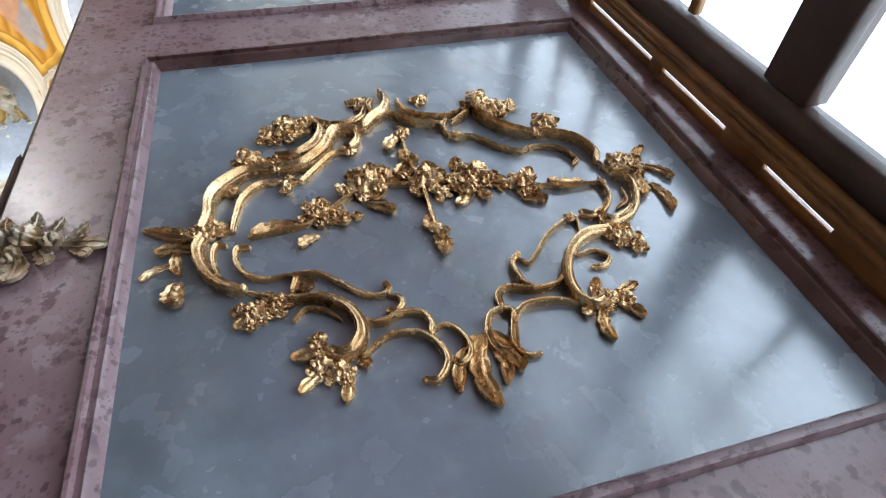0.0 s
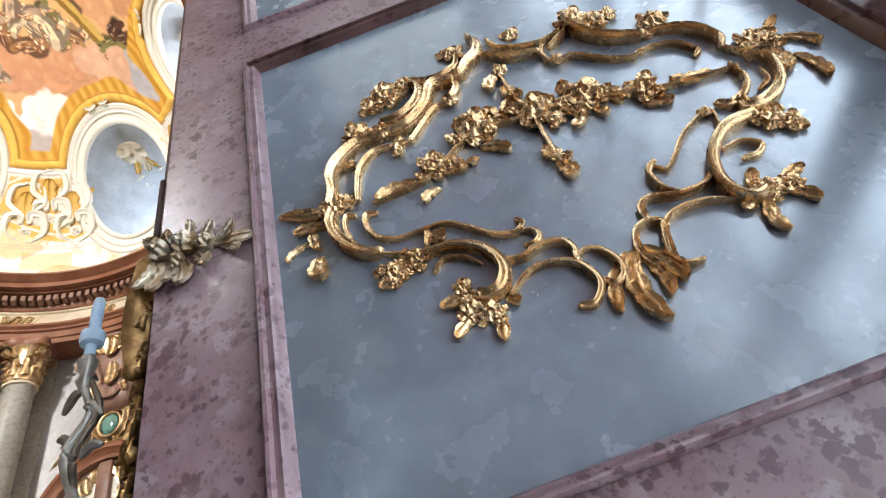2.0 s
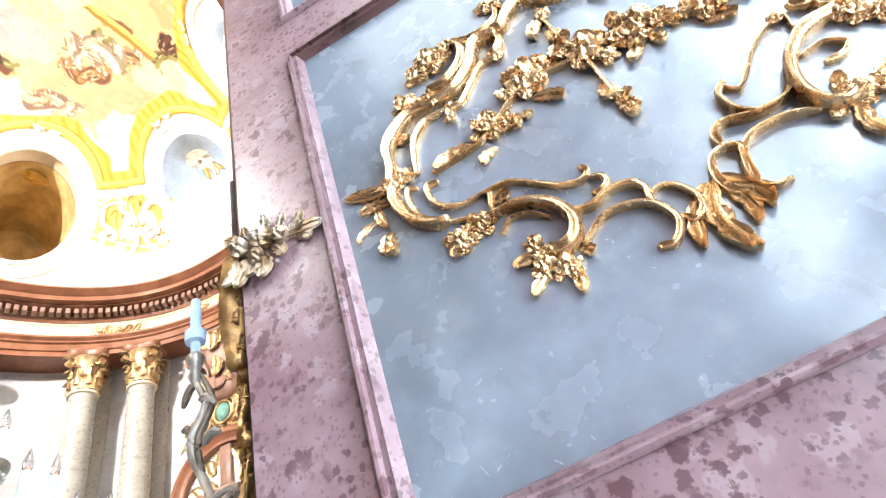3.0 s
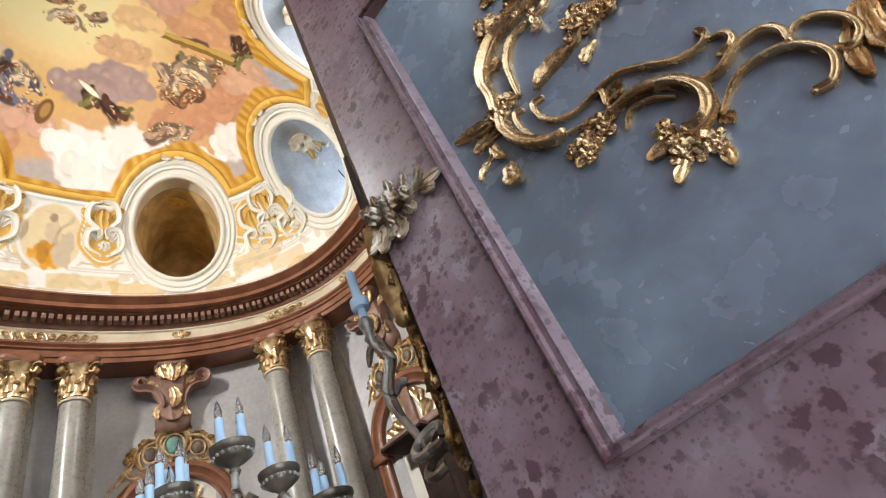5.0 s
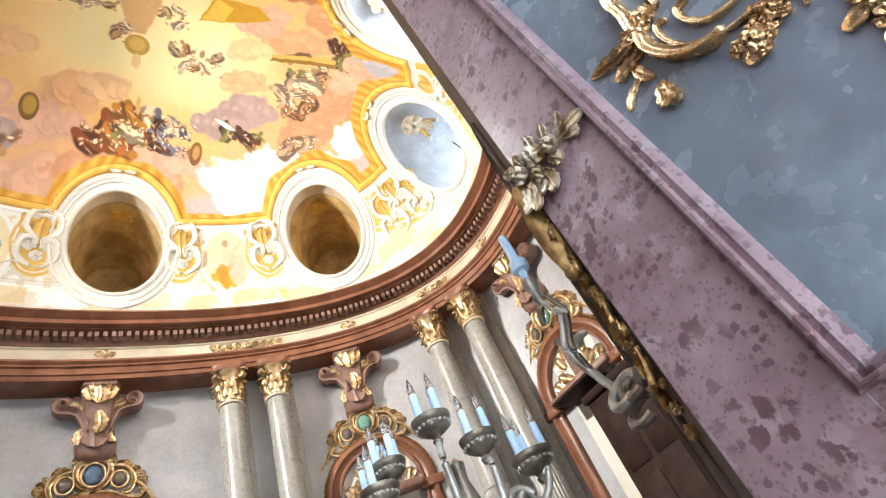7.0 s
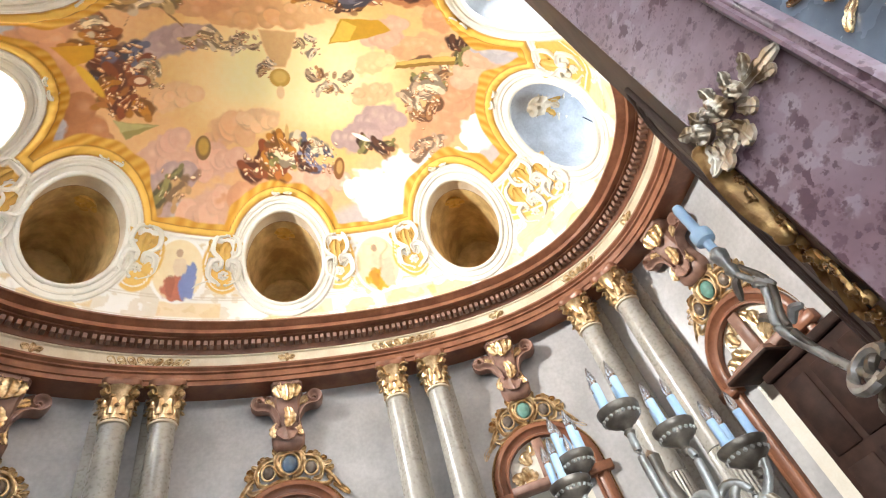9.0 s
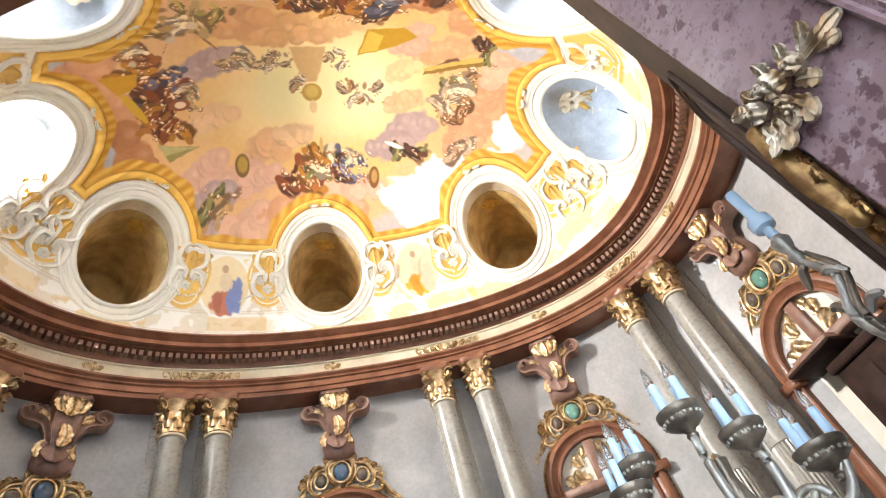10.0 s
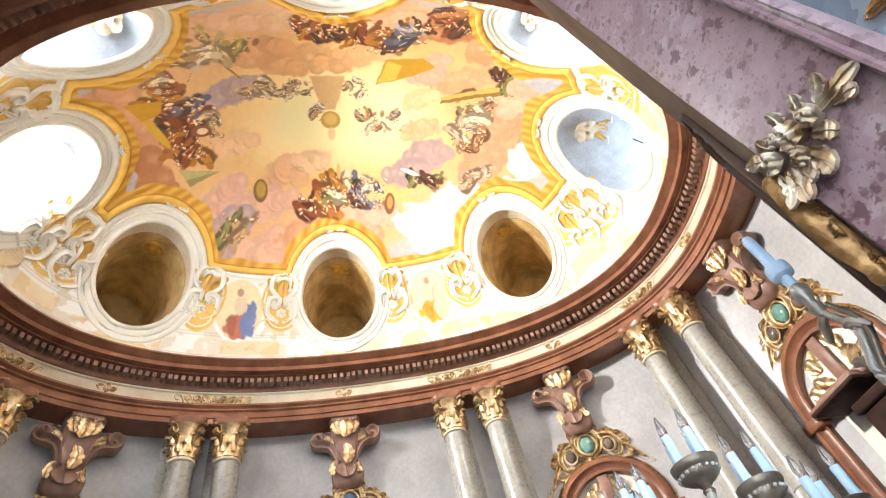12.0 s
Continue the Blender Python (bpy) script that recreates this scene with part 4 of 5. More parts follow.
    part("leaf", relief_leaf(0.1, (0, -0.16), (0, -0.4), rr, 1.0), GOLD_BRIGHT, c)
    return c


def build_arch(m):
    """Arched marble frame with a recessed field; origin at the top of its crown on the wall."""
    a = thing("arched_frame", "red-brown marble arched frame with gilded edge and pale field", "arched frame", "arched frames", m=m)
    R, drop_ = 0.98, 3.9
    prof = ((0.0, 0.0), (0.0, 0.16), (0.05, 0.20), (0.10, 0.20), (0.13, 0.15), (0.20, 0.13), (0.22, 0.16), (0.26, 0.16), (0.26, 0.0))
    ring_pts = [((-1, 0), Vector((-R, -drop_, 0))), ((-1, 0), Vector((-R, -R - 0.1, 0)))] + [((math.cos(t), math.sin(t)), Vector((R * math.cos(t), -R - 0.02 + R * math.sin(t), 0))) for t in np.linspace(math.pi, 0, 25)] + [((1, 0), Vector((R, -R - 0.1, 0))), ((1, 0), Vector((R, -drop_, 0)))]
    bm = bmesh.new()
    loft(bm, [[p - Vector((d[0] * o, d[1] * o, 0)) + Vector((0, 0, h)) for o, h in prof] for d, p in ring_pts])
    part("archivolt", bm, BROWN, a)
    bm = bmesh.new()
    loft(bm, [[p + Vector((d[0] * o, d[1] * o, h)) for o, h in ((0.0, 0.0), (0.0, 0.07), (0.03, 0.10), (0.07, 0.07), (0.07, 0.0))] for d, p in ring_pts])
    part("gilded_edge", bm, GOLD, a)
    for s in (-1, 1):
        bm = bmesh.new()
        box(bm, (s * 0.66 if s > 0 else -1.1, -1.28, 0.0), (1.1 if s > 0 else -0.66, -1.12, 0.24), 0.012)
        part("impost", bm, BROWN, a)
    bm = bmesh.new()
    loft(bm, [[p - Vector((d[0] * 0.24, d[1] * 0.24, 0)) + Vector((0, 0, h)) for d, p in ring_pts] for h in (0.01, 0.03)])
    part("field", bm, WHITE, a, "pale cream field with gilded sprigs")
    bm = bmesh.new()
    box(bm, (-0.72, -1.22, 0.03), (0.72, -1.08, 0.32), 0.02)
    box(bm, (-0.10, -1.08, 0.03), (0.10, -0.3, 0.12), 0.01)
    part("pediment", bm, ROSE, a, "rose marble ledge and rib across the field")
    rr = random.Random(2)
    for s in (-1, 1):
        for w, p, q in ((0.16, (0.2, -0.95), (0.45, -0.75)), (0.14, (0.25, -0.7), (0.3, -0.45)), (0.14, (0.5, -1.0), (0.62, -0.8)), (0.12, (0.2, -0.55), (0.14, -0.36))):
            part("sprig", relief_leaf(w, (s * p[0], p[1]), (s * q[0], q[1]), rr, 0.6), GOLD_BRIGHT, a, m=Matrix.Translation((0, 0, 0.03)))
    return a


PLACES = (145.0, -176.0, -135.5, 98.0)
br = build_bracket(oval_frame(PLACES[0], 4.5, 6.7, 8.10))
ca = build_cartouche(wall_relief(PLACES[0], 0.02, 6.52), GEM_GREEN)
cb = build_cartouche(wall_relief(PLACES[1], 0.02, 6.52))
ar = build_arch(wall_relief(PLACES[0], 0.0, 6.25))
for k, deg in enumerate(PLACES):
    if k:
        copy_thing(br, oval_frame(deg, 4.5, 6.7, 8.10))
        copy_thing(ar, wall_relief(deg, 0.0, 6.25))
    if k > 1:
        copy_thing(ca if k == 3 else cb, wall_relief(deg, 0.02, 6.52))

# projecting ledge inside one of the arches
led = thing("marble_ledge", "rose marble ledge with dark underside projecting from an arched frame", "ledge", m=wall_relief(98.0, 0.0, 6.25))
bm = bmesh.new()
box(bm, (-0.40, -1.28, 0.0), (0.42, -1.21, 0.60), 0.02)
box(bm, (-0.36, -1.21, 0.0), (0.38, -1.14, 0.52), 0.025)
part("slab", bm, ROSE, led)
# dark slab below the ledge, coloured for the shade on its underside
bm = bmesh.new()
box(bm, (-0.44, -1.34, 0.0), (0.46, -1.28, 0.66), 0.015)
part("underside", bm, DARK_FILL, led, "dark underside with its shade put into the colour")

# dark panelled body added against the arch, under the ledge, for the darkness there
press = thing("dark_infill", "dark brown panelled body added against an arched frame to darken that region", "wooden screen", m=wall_relief(98.0, 0.0, 0.0))
for name, lo, hi, bev in (("body", (0.08, 0.0, 0.0), (1.75, 4.60, 0.52), 0.02), ("plinth", (0.05, 0.0, 0.0), (1.78, 0.25, 0.56), 0.02), ("top_rail", (0.05, 4.60, 0.0), (1.78, 4.74, 0.58), 0.025)):
    bm = bmesh.new()
    box(bm, lo, hi, bev)
    part(name, bm, DARK_FILL, press)
for x0, x1 in ((0.18, 0.60), (0.70, 1.12), (1.22, 1.66)):
    for y0, y1 in ((0.45, 2.0), (2.15, 3.3), (3.45, 4.45)):
        bm = bmesh.new()
        box(bm, (x0, y0, 0.522), (x1, y1, 0.545), 0.012)
        part("panel", bm, DARK_FILL, press)

# ---- candelabrum ----
cd = thing("candelabrum", "dark bronze candelabrum with silvered arms and pale blue electric candles", "candelabrum")
AX = Vector((-1.20, 0.72, 0.0))
bm = bmesh.new()
lathe(bm, ((0.0, 0.0), (0.22, 0.0), (0.22, 0.05), (0.12, 0.1), (0.05, 0.18), (0.04, 0.6), (0.07, 0.75), (0.035, 0.85), (0.03, 1.5), (0.06, 1.62), (0.03, 1.72), (0.045, 1.85), (0.02, 1.92), (0.03, 2.0), (0.015, 2.06), (0.02, 2.10), (0.0, 2.12)), 20, AX)
part("stem", bm, BRONZE, cd)


def pan(x, y, z, r, n, turn):
    c = Vector((x, y, z))
    bm = bmesh.new()
    lathe(bm, ((0.0, -0.060), (0.009, -0.060), (0.013, -0.050), (0.009, -0.044), (0.016, -0.036), (0.55 * r, -0.031), (0.80 * r, -0.022), (0.84 * r, -0.014), (0.80 * r, -0.010), (0.94 * r, -0.006), (r, 0.0), (r, 0.007), (0.93 * r, 0.009), (0.5 * r, 0.002), (0.0, 0.002)), 28, c)
    p = part("drip_pan", bm, BRONZE, cd, "dark bronze drip pan with beaded rim")
    for k in range(18):
        a = 2 * math.pi * k / 18
        bm = bmesh.new()
        bmesh.ops.create_icosphere(bm, subdivisions=1, radius=0.0048, matrix=Matrix.Translation(c + Vector((math.cos(a) * 0.86 * r, math.sin(a) * 0.84 * r, -0.016))))
        part("bead", bm, PEWTER, p)
    for k in range(n):
        a = turn + 2 * math.pi * k / n
        q = c + Vector((math.cos(a) * r * 0.66, math.sin(a) * r * 0.66, 0.006))
        bm = bmesh.new()
        lathe(bm, ((0.0, 0.0), (0.0115, 0.0), (0.0105, 0.012), (0.0095, 0.014), (0.0095, 0.062), (0.0, 0.063)), 14, q)
        cdl = part("candle", bm, SLEEVE, cd, "pale blue candle sleeve")
        bm = bmesh.new()
        lathe(bm, ((0.005, 0.060), (0.0085, 0.070), (0.0095, 0.080), (0.006, 0.095), (0.0015, 0.108), (0.0, 0.110)), 12, q)
        part("bulb", bm, GLASS, cdl, "clear pointed glass bulb")
    return c


PANS = ((-1.117, 0.643, 2.178, 0.049, 4, 0.3), (-1.110, 0.745, 2.115, 0.047, 3, 1.0), (-1.060, 0.832, 2.028, 0.052, 3, 0.6), (-1.290, 0.590, 2.165, 0.046, 4, 0.1), (-1.31, 0.56, 2.115, 0.050, 4, 0.8))
for x, y, z, r, n, tn in PANS:
    c = pan(x, y, z, r, n, tn)
    d = Vector((c.x - AX.x, c.y - AX.y, 0))
    path = spline([AX + Vector((0, 0, 1.93)), AX + d * 0.45 + Vector((0, 0, 1.90)), AX + d * 0.95 + Vector((0, 0, 1.94)), AX + d * 1.12 + Vector((0, 0, (z + 1.96) / 2)), c + Vector((0, 0, -0.045))])
    part("arm", tube(bmesh.new(), path, 0.0095, 12, 0.2), PEWTER, cd, "silvered arm")
    mid = AX + d * 0.6 + Vector((0, 0, 1.95))
    path = [mid + (d.normalized() * math.cos(s) + Vector((0, 0, math.sin(s)))) * (0.04 - 0.0045 * s) for s in np.linspace(-1.5, 5.5, 22)]
    part("scroll", tube(bmesh.new(), path, 0.009, 10, 0.3), PEWTER, cd, "silvered scroll")
    for k in range(3):
        p0 = AX + d * (0.25 + 0.3 * k) + Vector((0, 0, 1.92 + 0.01 * k))
        p1 = p0 + d.normalized() * 0.035 + Vector((0, 0, 0.045 if k % 2 else -0.04))
        part("leaf", tube(bmesh.new(), spline([p0, (p0 + p1) / 2 + Vector((0, 0, 0.012)), p1]), 0.010, 8, 0.7), PEWTER if k % 2 else GOLD_PALE, cd)


# ---- dome ----
DA, DB, DH, DZ = 3.50, 5.70, 4.0, 9.20


def dome_point(phi, v, grow=0.0):
    r = math.cos(v)
    p = oval(phi, (DA + grow) * r, (DB + grow) * r)
    p.z = DZ + (DH + grow) * math.sin(v)
    return p


# oculi: direction round the oval, kind of opening
OCULI = ((-87, 17.0), (-131, 0), (-176, 0), (138, 0), (87, 0.02), (41, 0.9), (0, 0.1), (-42, 0.75))
OC_W, OC_H, OC_V = 0.84, 1.13, math.asin(1.55 / DH)
frames = []
for deg, lit in OCULI:
    ph = radians(deg)
    c = dome_point(ph, OC_V)
    t = (dome_point(ph - 0.01, OC_V) - dome_point(ph + 0.01, OC_V)).normalized()
    u = (dome_point(ph, OC_V + 0.01) - dome_point(ph, OC_V - 0.01)).normalized()
    nrm = t.cross(u).normalized()
    if nrm.dot(c - Vector((CX, CY, DZ))) < 0:
        nrm = -nrm
    u = (u - t * u.dot(t)).normalized()
    frames.append((c, t, u, nrm, deg, lit))

NU, NV = 1240, 330
phis = np.linspace(0, 2 * math.pi, NU, endpoint=False)
cc, ss = np.cos(phis), np.sin(phis)
kk = (np.abs(cc) ** POW + np.abs(ss) ** POW) ** (-1 / POW)
vv = np.linspace(0.0, 1.0, NV) ** 0.93 * (math.pi / 2 * 0.995)
rr_ = np.cos(vv)[:, None]
X = DA * rr_ * (kk * cc)[None, :]
Y = DB * rr_ * (kk * ss)[None, :]
Z = np.repeat((DH * np.sin(vv))[:, None], NU, 1)
P = np.stack([X, Y, Z], -1).reshape(-1, 3)
RAD = np.repeat(rr_, NU, 1).reshape(-1)
LIFT = P / np.array([DA, DB, DH]) ** 2
LIFT /= np.linalg.norm(LIFT, axis=1)[:, None]


def field(scale, seed, octaves=4):
    """Smooth value noise over the dome."""
    g = np.random.RandomState(seed)
    out, amp = np.zeros(len(P)), 1.0
    for o in range(octaves):
        w = g.normal(size=(14, 3)) * scale * 2 ** o
        ph = g.uniform(0, 6.28, 14)
        out += amp * np.sin(P @ w.T + ph).sum(1) / 5.2
        amp *= 0.55
    return out


def smooth(a, b, x):
    t = np.clip((x - a) / (b - a), 0, 1)
    return t * t * (3 - 2 * t)


COL = np.zeros((len(P), 3))


def paint(mask, colour):
    m = np.clip(mask, 0, 1)[:, None]
    COL[:] = COL * (1 - m) + np.array(colour) * m


# how far inside the painted field, in metres; and the nearest oculus
ocd = np.full(len(P), 9.0)
for c, t, u, nrm, deg, lit in frames:
    q = P + np.array((CX, CY, DZ)) - np.array(c)
    near = np.linalg.norm(q, axis=1) < 3.0
    d = np.where(near, np.sqrt((q @ np.array(t) / OC_W) ** 2 + (q @ np.array(u) / OC_H) ** 2), 9.0)
    ocd = np.minimum(ocd, d)
merid = (np.arccos(np.clip(RAD, 0, 1)) - math.acos(0.865)) * 3.9
INSIDE = np.minimum(merid, (ocd - 1.33) * 0.98)

# sky: pale gold in the middle, peach outside, blue-grey along the border
f1, f2, f3 = field(0.55, 1), field(0.9, 2, 5), field(2.2, 3, 3)
f4 = field(6.5, 4, 3)
rad = np.hypot(X.reshape(-1) / DA, Y.reshape(-1) / DB)
paint(np.ones(len(P)), (0.82, 0.54, 0.20))
paint(smooth(0.50, 0.12, rad + 0.10 * f1), (0.95, 0.77, 0.42))
paint(0.85 * smooth(0.44, 0.66, rad + 0.12 * f2 + 0.02 * f4), (0.80, 0.48, 0.24))
paint(0.95 * smooth(0.74, 0.80, rad + 0.06 * f2), (0.55, 0.50, 0.46))

XY = np.stack([X.reshape(-1), Y.reshape(-1)], 1)
CELL = 0.25
cell_of = np.floor(XY / CELL).astype(int)
cell_key = (cell_of[:, 0] + 64) * 128 + cell_of[:, 1] + 64
cell_sort = np.argsort(cell_key, kind="stable")
cell_sorted = cell_key[cell_sort]


def round_about(x, y, r):
    """Indices of the dome's vertices within a square of half width r in plan."""
    picked = []
    j0, j1 = int(math.floor((y - r) / CELL)) + 64, int(math.floor((y + r) / CELL)) + 64
    for i in range(int(math.floor((x - r) / CELL)) + 64, int(math.floor((x + r) / CELL)) + 65):
        a, b = np.searchsorted(cell_sorted, (i * 128 + j0, i * 128 + j1 + 1))
        picked.append(cell_sort[a:b])
    return np.concatenate(picked)


def lay(i, m, colour):
    m = m[:, None]
    COL[i] = COL[i] * (1 - m) + np.array(colour) * m


def blob(x, y, a, b, turn, colour, edge=0.3, wob=0.25, strength=1.0):
    i = round_about(x, y, 1.5 * max(a, b))
    if not len(i):
        return
    d = XY[i] - np.array((x, y))
    c, s = math.cos(turn), math.sin(turn)
    p = np.sqrt(((d[:, 0] * c + d[:, 1] * s) / a) ** 2 + ((-d[:, 0] * s + d[:, 1] * c) / b) ** 2) + wob * (0.35 * f3[i] + 0.5 * f4[i])
    lay(i, strength * smooth(1.0, 1.0 - edge, p), colour)


def sheet(corners, colour, edge=0.03):
    """A flat painted shape with straight sides, its corners going round."""
    x, y = (sum(c[k] for c in corners) / len(corners) for k in (0, 1))
    i = round_about(x, y, 1.3 * max(math.hypot(c[0] - x, c[1] - y) for c in corners))
    inside = np.full(len(i), 9.0)
    for (ax, ay), (bx, by) in zip(corners, corners[1:] + corners[:1]):
        n = math.hypot(bx - ax, by - ay)
        q = ((XY[i, 0] - ax) * (by - ay) - (XY[i, 1] - ay) * (bx - ax)) / n
        inside = np.minimum(inside, q * (1 if (x - ax) * (by - ay) - (y - ay) * (bx - ax) > 0 else -1))
    lay(i, smooth(-edge / 2, edge / 2, inside + 0.015 * f4[i]), colour)


rng = random.Random(17)
PEACH, ROSY, LILAC, CHALK, SLATE, RUST = (0.76, 0.39, 0.20), (0.76, 0.46, 0.31), (0.54, 0.39, 0.34), (0.88, 0.80, 0.72), (0.50, 0.50, 0.52), (0.62, 0.27, 0.10)
GLOW = (0.82, 0.48, 0.21)


def tint(colour, k, to=(0.0, 0.0, 0.0)):
    return tuple(v * k + w * (1 - k) for v, w in zip(colour, to))


def cloud(x, y, a, b, turn, colour, n=9):
    """A bank of round billows: a soft shaded body, then billows with a clear lit edge towards the middle of the dome."""
    a, b = a * 1.15, b * 1.22
    ca, sa = math.cos(turn), math.sin(turn)
    blob(x, y, a * 1.12, b * 1.05, turn, tint(colour, 0.96), 0.3, 0.45)
    for k in range(n):
        s, q = -1 + 2 * (k + 0.5) / n + rng.uniform(-0.1, 0.1), rng.uniform(-0.45, 0.55)
        room = math.sqrt(max(0.1, 1 - s * s))
        px, py = x + ca * a * s - sa * b * q * room, y + sa * a * s + ca * b * q * room
        r = b * rng.uniform(0.42, 0.72)
        d = math.hypot(px, py) + 1e-6
        ix, iy = -px / d, -py / d
        blob(px - ix * r * 0.30, py - iy * r * 0.30, r * 1.0, r * 0.9, rng.uniform(0, 3), tint(colour, 0.70, (0.12, 0.05, 0.05)), 0.6, 0.12, 0.8)
        blob(px, py, r, r * rng.uniform(0.8, 1.0), rng.uniform(0, 3), tint(colour, rng.uniform(0.92, 1.05)), 0.13, 0.10)
        blob(px + ix * r * 0.30, py + iy * r * 0.30, r * 0.62, r * 0.5, rng.uniform(0, 3), tint(colour, 0.86, (0.98, 0.80, 0.56)), 0.9, 0.1)


FLESH = ((0.78, 0.46, 0.22), (0.80, 0.44, 0.20), (0.62, 0.31, 0.13), (0.90, 0.68, 0.44))
RED, AMBER, BLUE, OLIVE, CREAMY, UMBER = (0.42, 0.11, 0.02), (0.70, 0.30, 0.03), (0.19, 0.20, 0.26), (0.36, 0.33, 0.10), (0.86, 0.70, 0.46), (0.20, 0.08, 0.03)


def swathe(x, y, size, turn, colour):
    """A folded length of painted cloth: a dark body, a curved coloured fall and lit ridges."""
    bow = rng.choice((-1, 1)) * rng.uniform(0.5, 1.1)
    blob(x, y, size * 0.62, size * 0.36, turn, tint(colour, 0.42), 0.3, 0.45)
    for k in range(6):
        f = k / 5 - 0.5
        a = turn + bow * f
        px, py = x + math.cos(a) * size * f * 1.1 - math.sin(turn) * size * 0.18 * bow * (0.25 - f * f), y + math.sin(a) * size * f * 1.1 + math.cos(turn) * size * 0.18 * bow * (0.25 - f * f)
        blob(px, py, size * 0.22, size * 0.17, a, tint(colour, rng.uniform(0.72, 1.05)), 0.35, 0.35)
    for k in range(4):
        o = (k - 1.5) * size * 0.13
        q = rng.uniform(-0.15, 0.15) * size
        blob(x - math.sin(turn) * o + math.cos(turn) * q, y + math.cos(turn) * o + math.sin(turn) * q, size * 0.24, size * 0.032, turn + rng.uniform(-0.35, 0.35), tint(colour, 0.62, (1.0, 0.84, 0.58)) if k % 2 else tint(colour, 0.45), 0.5, 0.15)


def group(x, y, a, b, turn, cloths, n, size=0.36, flesh=4.0):
    """A painted group as a heap of plain strokes: dark ground, cloths, then short warm lights and dark accents."""
    a, b, size = a * 1.2, b * 1.2, size * 1.22
    def at(g):
        s, q = rng.uniform(-1, 1) * g, rng.uniform(-1, 1) * g
        return x + math.cos(turn) * a * s - math.sin(turn) * b * q, y + math.sin(turn) * a * s + math.cos(turn) * b * q
    for k in range(int(n * 0.7)):
        px, py = at(0.85)
        blob(px, py, size * 0.36, size * 0.2, rng.uniform(0, 3), tint(UMBER, 0.8, cloths[0]), 0.5, 0.5, 0.7)
    for k in range(n):
        px, py = at(0.9)
        swathe(px, py, size * rng.uniform(0.7, 1.2), rng.uniform(0, 3.14), cloths[k % len(cloths)])
    for k in range(int(n * flesh)):
        px, py = at(1.05)
        t = rng.uniform(0, 3.14)
        w = size * rng.uniform(0.036, 0.066)
        blob(px - w * 0.5, py, w * 2.6, w * 1.25, t, (0.34, 0.14, 0.05), 0.4, 0.25)
        blob(px, py, w * rng.uniform(1.6, 2.6), w, t, rng.choice(FLESH), 0.35, 0.2)
        blob(px + w * 0.25, py, w * 1.1, w * 0.4, t, (0.95, 0.78, 0.54), 0.7, 0.1)


# light drifting clouds round the golden middle
cloud(1.35, -0.55, 0.75, 0.34, 1.57, GLOW, 8)
cloud(1.55, -1.55, 0.6, 0.30, 1.4, (0.80, 0.44, 0.20), 7)
cloud(0.70, -2.25, 0.55, 0.24, 1.2, LILAC, 7)
cloud(1.45, 0.55, 0.5, 0.26, 1.6, (0.84, 0.52, 0.24), 6)
cloud(-1.25, -1.35, 0.45, 0.34, 1.3, (0.82, 0.48, 0.24), 7)
cloud(-1.75, -1.75, 0.55, 0.30, 1.5, ROSY, 8)
cloud(-1.55, -2.75, 0.45, 0.30, 0.9, ROSY, 7)
cloud(0.9, 2.6, 0.5, 0.25, 1.3, (0.80, 0.44, 0.22), 7)
cloud(-0.35, 1.75, 0.42, 0.22, 1.2, (0.82, 0.52, 0.27), 6)
cloud(-0.45, -2.35, 0.40, 0.24, 1.4, (0.84, 0.54, 0.28), 6)
cloud(0.35, 1.75, 0.34, 0.20, 1.0, (0.86, 0.60, 0.30), 5)
cloud(-1.05, -0.75, 0.34, 0.22, 1.5, (0.84, 0.56, 0.30), 6)
cloud(1.10, 1.90, 0.36, 0.30, 1.0, ROSY, 6)
# banks along the border
cloud(1.05, -4.02, 0.62, 0.34, 0.25, PEACH, 9)
cloud(0.05, -4.05, 0.62, 0.36, 0.05, PEACH, 9)
cloud(-0.80, -3.92, 0.46, 0.36, -0.2, RUST, 8)
cloud(1.55, -4.30, 0.50, 0.20, 1.2, SLATE, 7)
cloud(-0.05, -4.55, 0.62, 0.16, 0.0, SLATE, 8)
cloud(-0.75, -4.42, 0.40, 0.20, 0.4, SLATE, 6)
cloud(2.05, -2.75, 0.60, 0.32, 1.1, (0.80, 0.50, 0.28), 8)
cloud(1.75, -3.45, 0.42, 0.24, 0.9, SLATE, 6)
cloud(-2.15, -2.85, 0.50, 0.34, 1.1, LILAC, 8)
cloud(-2.55, -1.75, 0.62, 0.30, 1.45, (0.76, 0.46, 0.30), 9)
cloud(-2.45, -0.40, 0.95, 0.34, 1.57, PEACH, 12)
cloud(-2.15, 0.55, 0.62, 0.24, 1.57, ROSY, 8)
cloud(-2.35, 1.85, 0.60, 0.34, 1.6, CHALK, 9)
cloud(-1.95, 2.45, 0.40, 0.30, 1.2, CHALK, 7)
cloud(-0.95, 1.95, 0.46, 0.30, 1.3, LILAC, 8)
cloud(-1.35, 1.45, 0.42, 0.26, 1.4, LILAC, 7)
cloud(-0.95, 3.15, 0.50, 0.36, 0.6, PEACH, 9)
cloud(-0.05, 3.62, 0.52, 0.34, 0.2, PEACH, 9)
cloud(0.95, 3.70, 0.55, 0.36, 0.2, (0.78, 0.47, 0.30), 9)
cloud(-0.73, 4.05, 0.36, 0.30, 0.4, CHALK, 7)
cloud(1.30, 4.25, 0.60, 0.22, 1.4, SLATE, 7)
cloud(-1.55, 3.45, 0.40, 0.26, 0.9, CHALK, 6)
cloud(2.25, 2.15, 0.75, 0.38, 1.4, RUST, 11)
cloud(1.85, 3.10, 0.45, 0.30, 1.0, (0.72, 0.38, 0.18), 8)
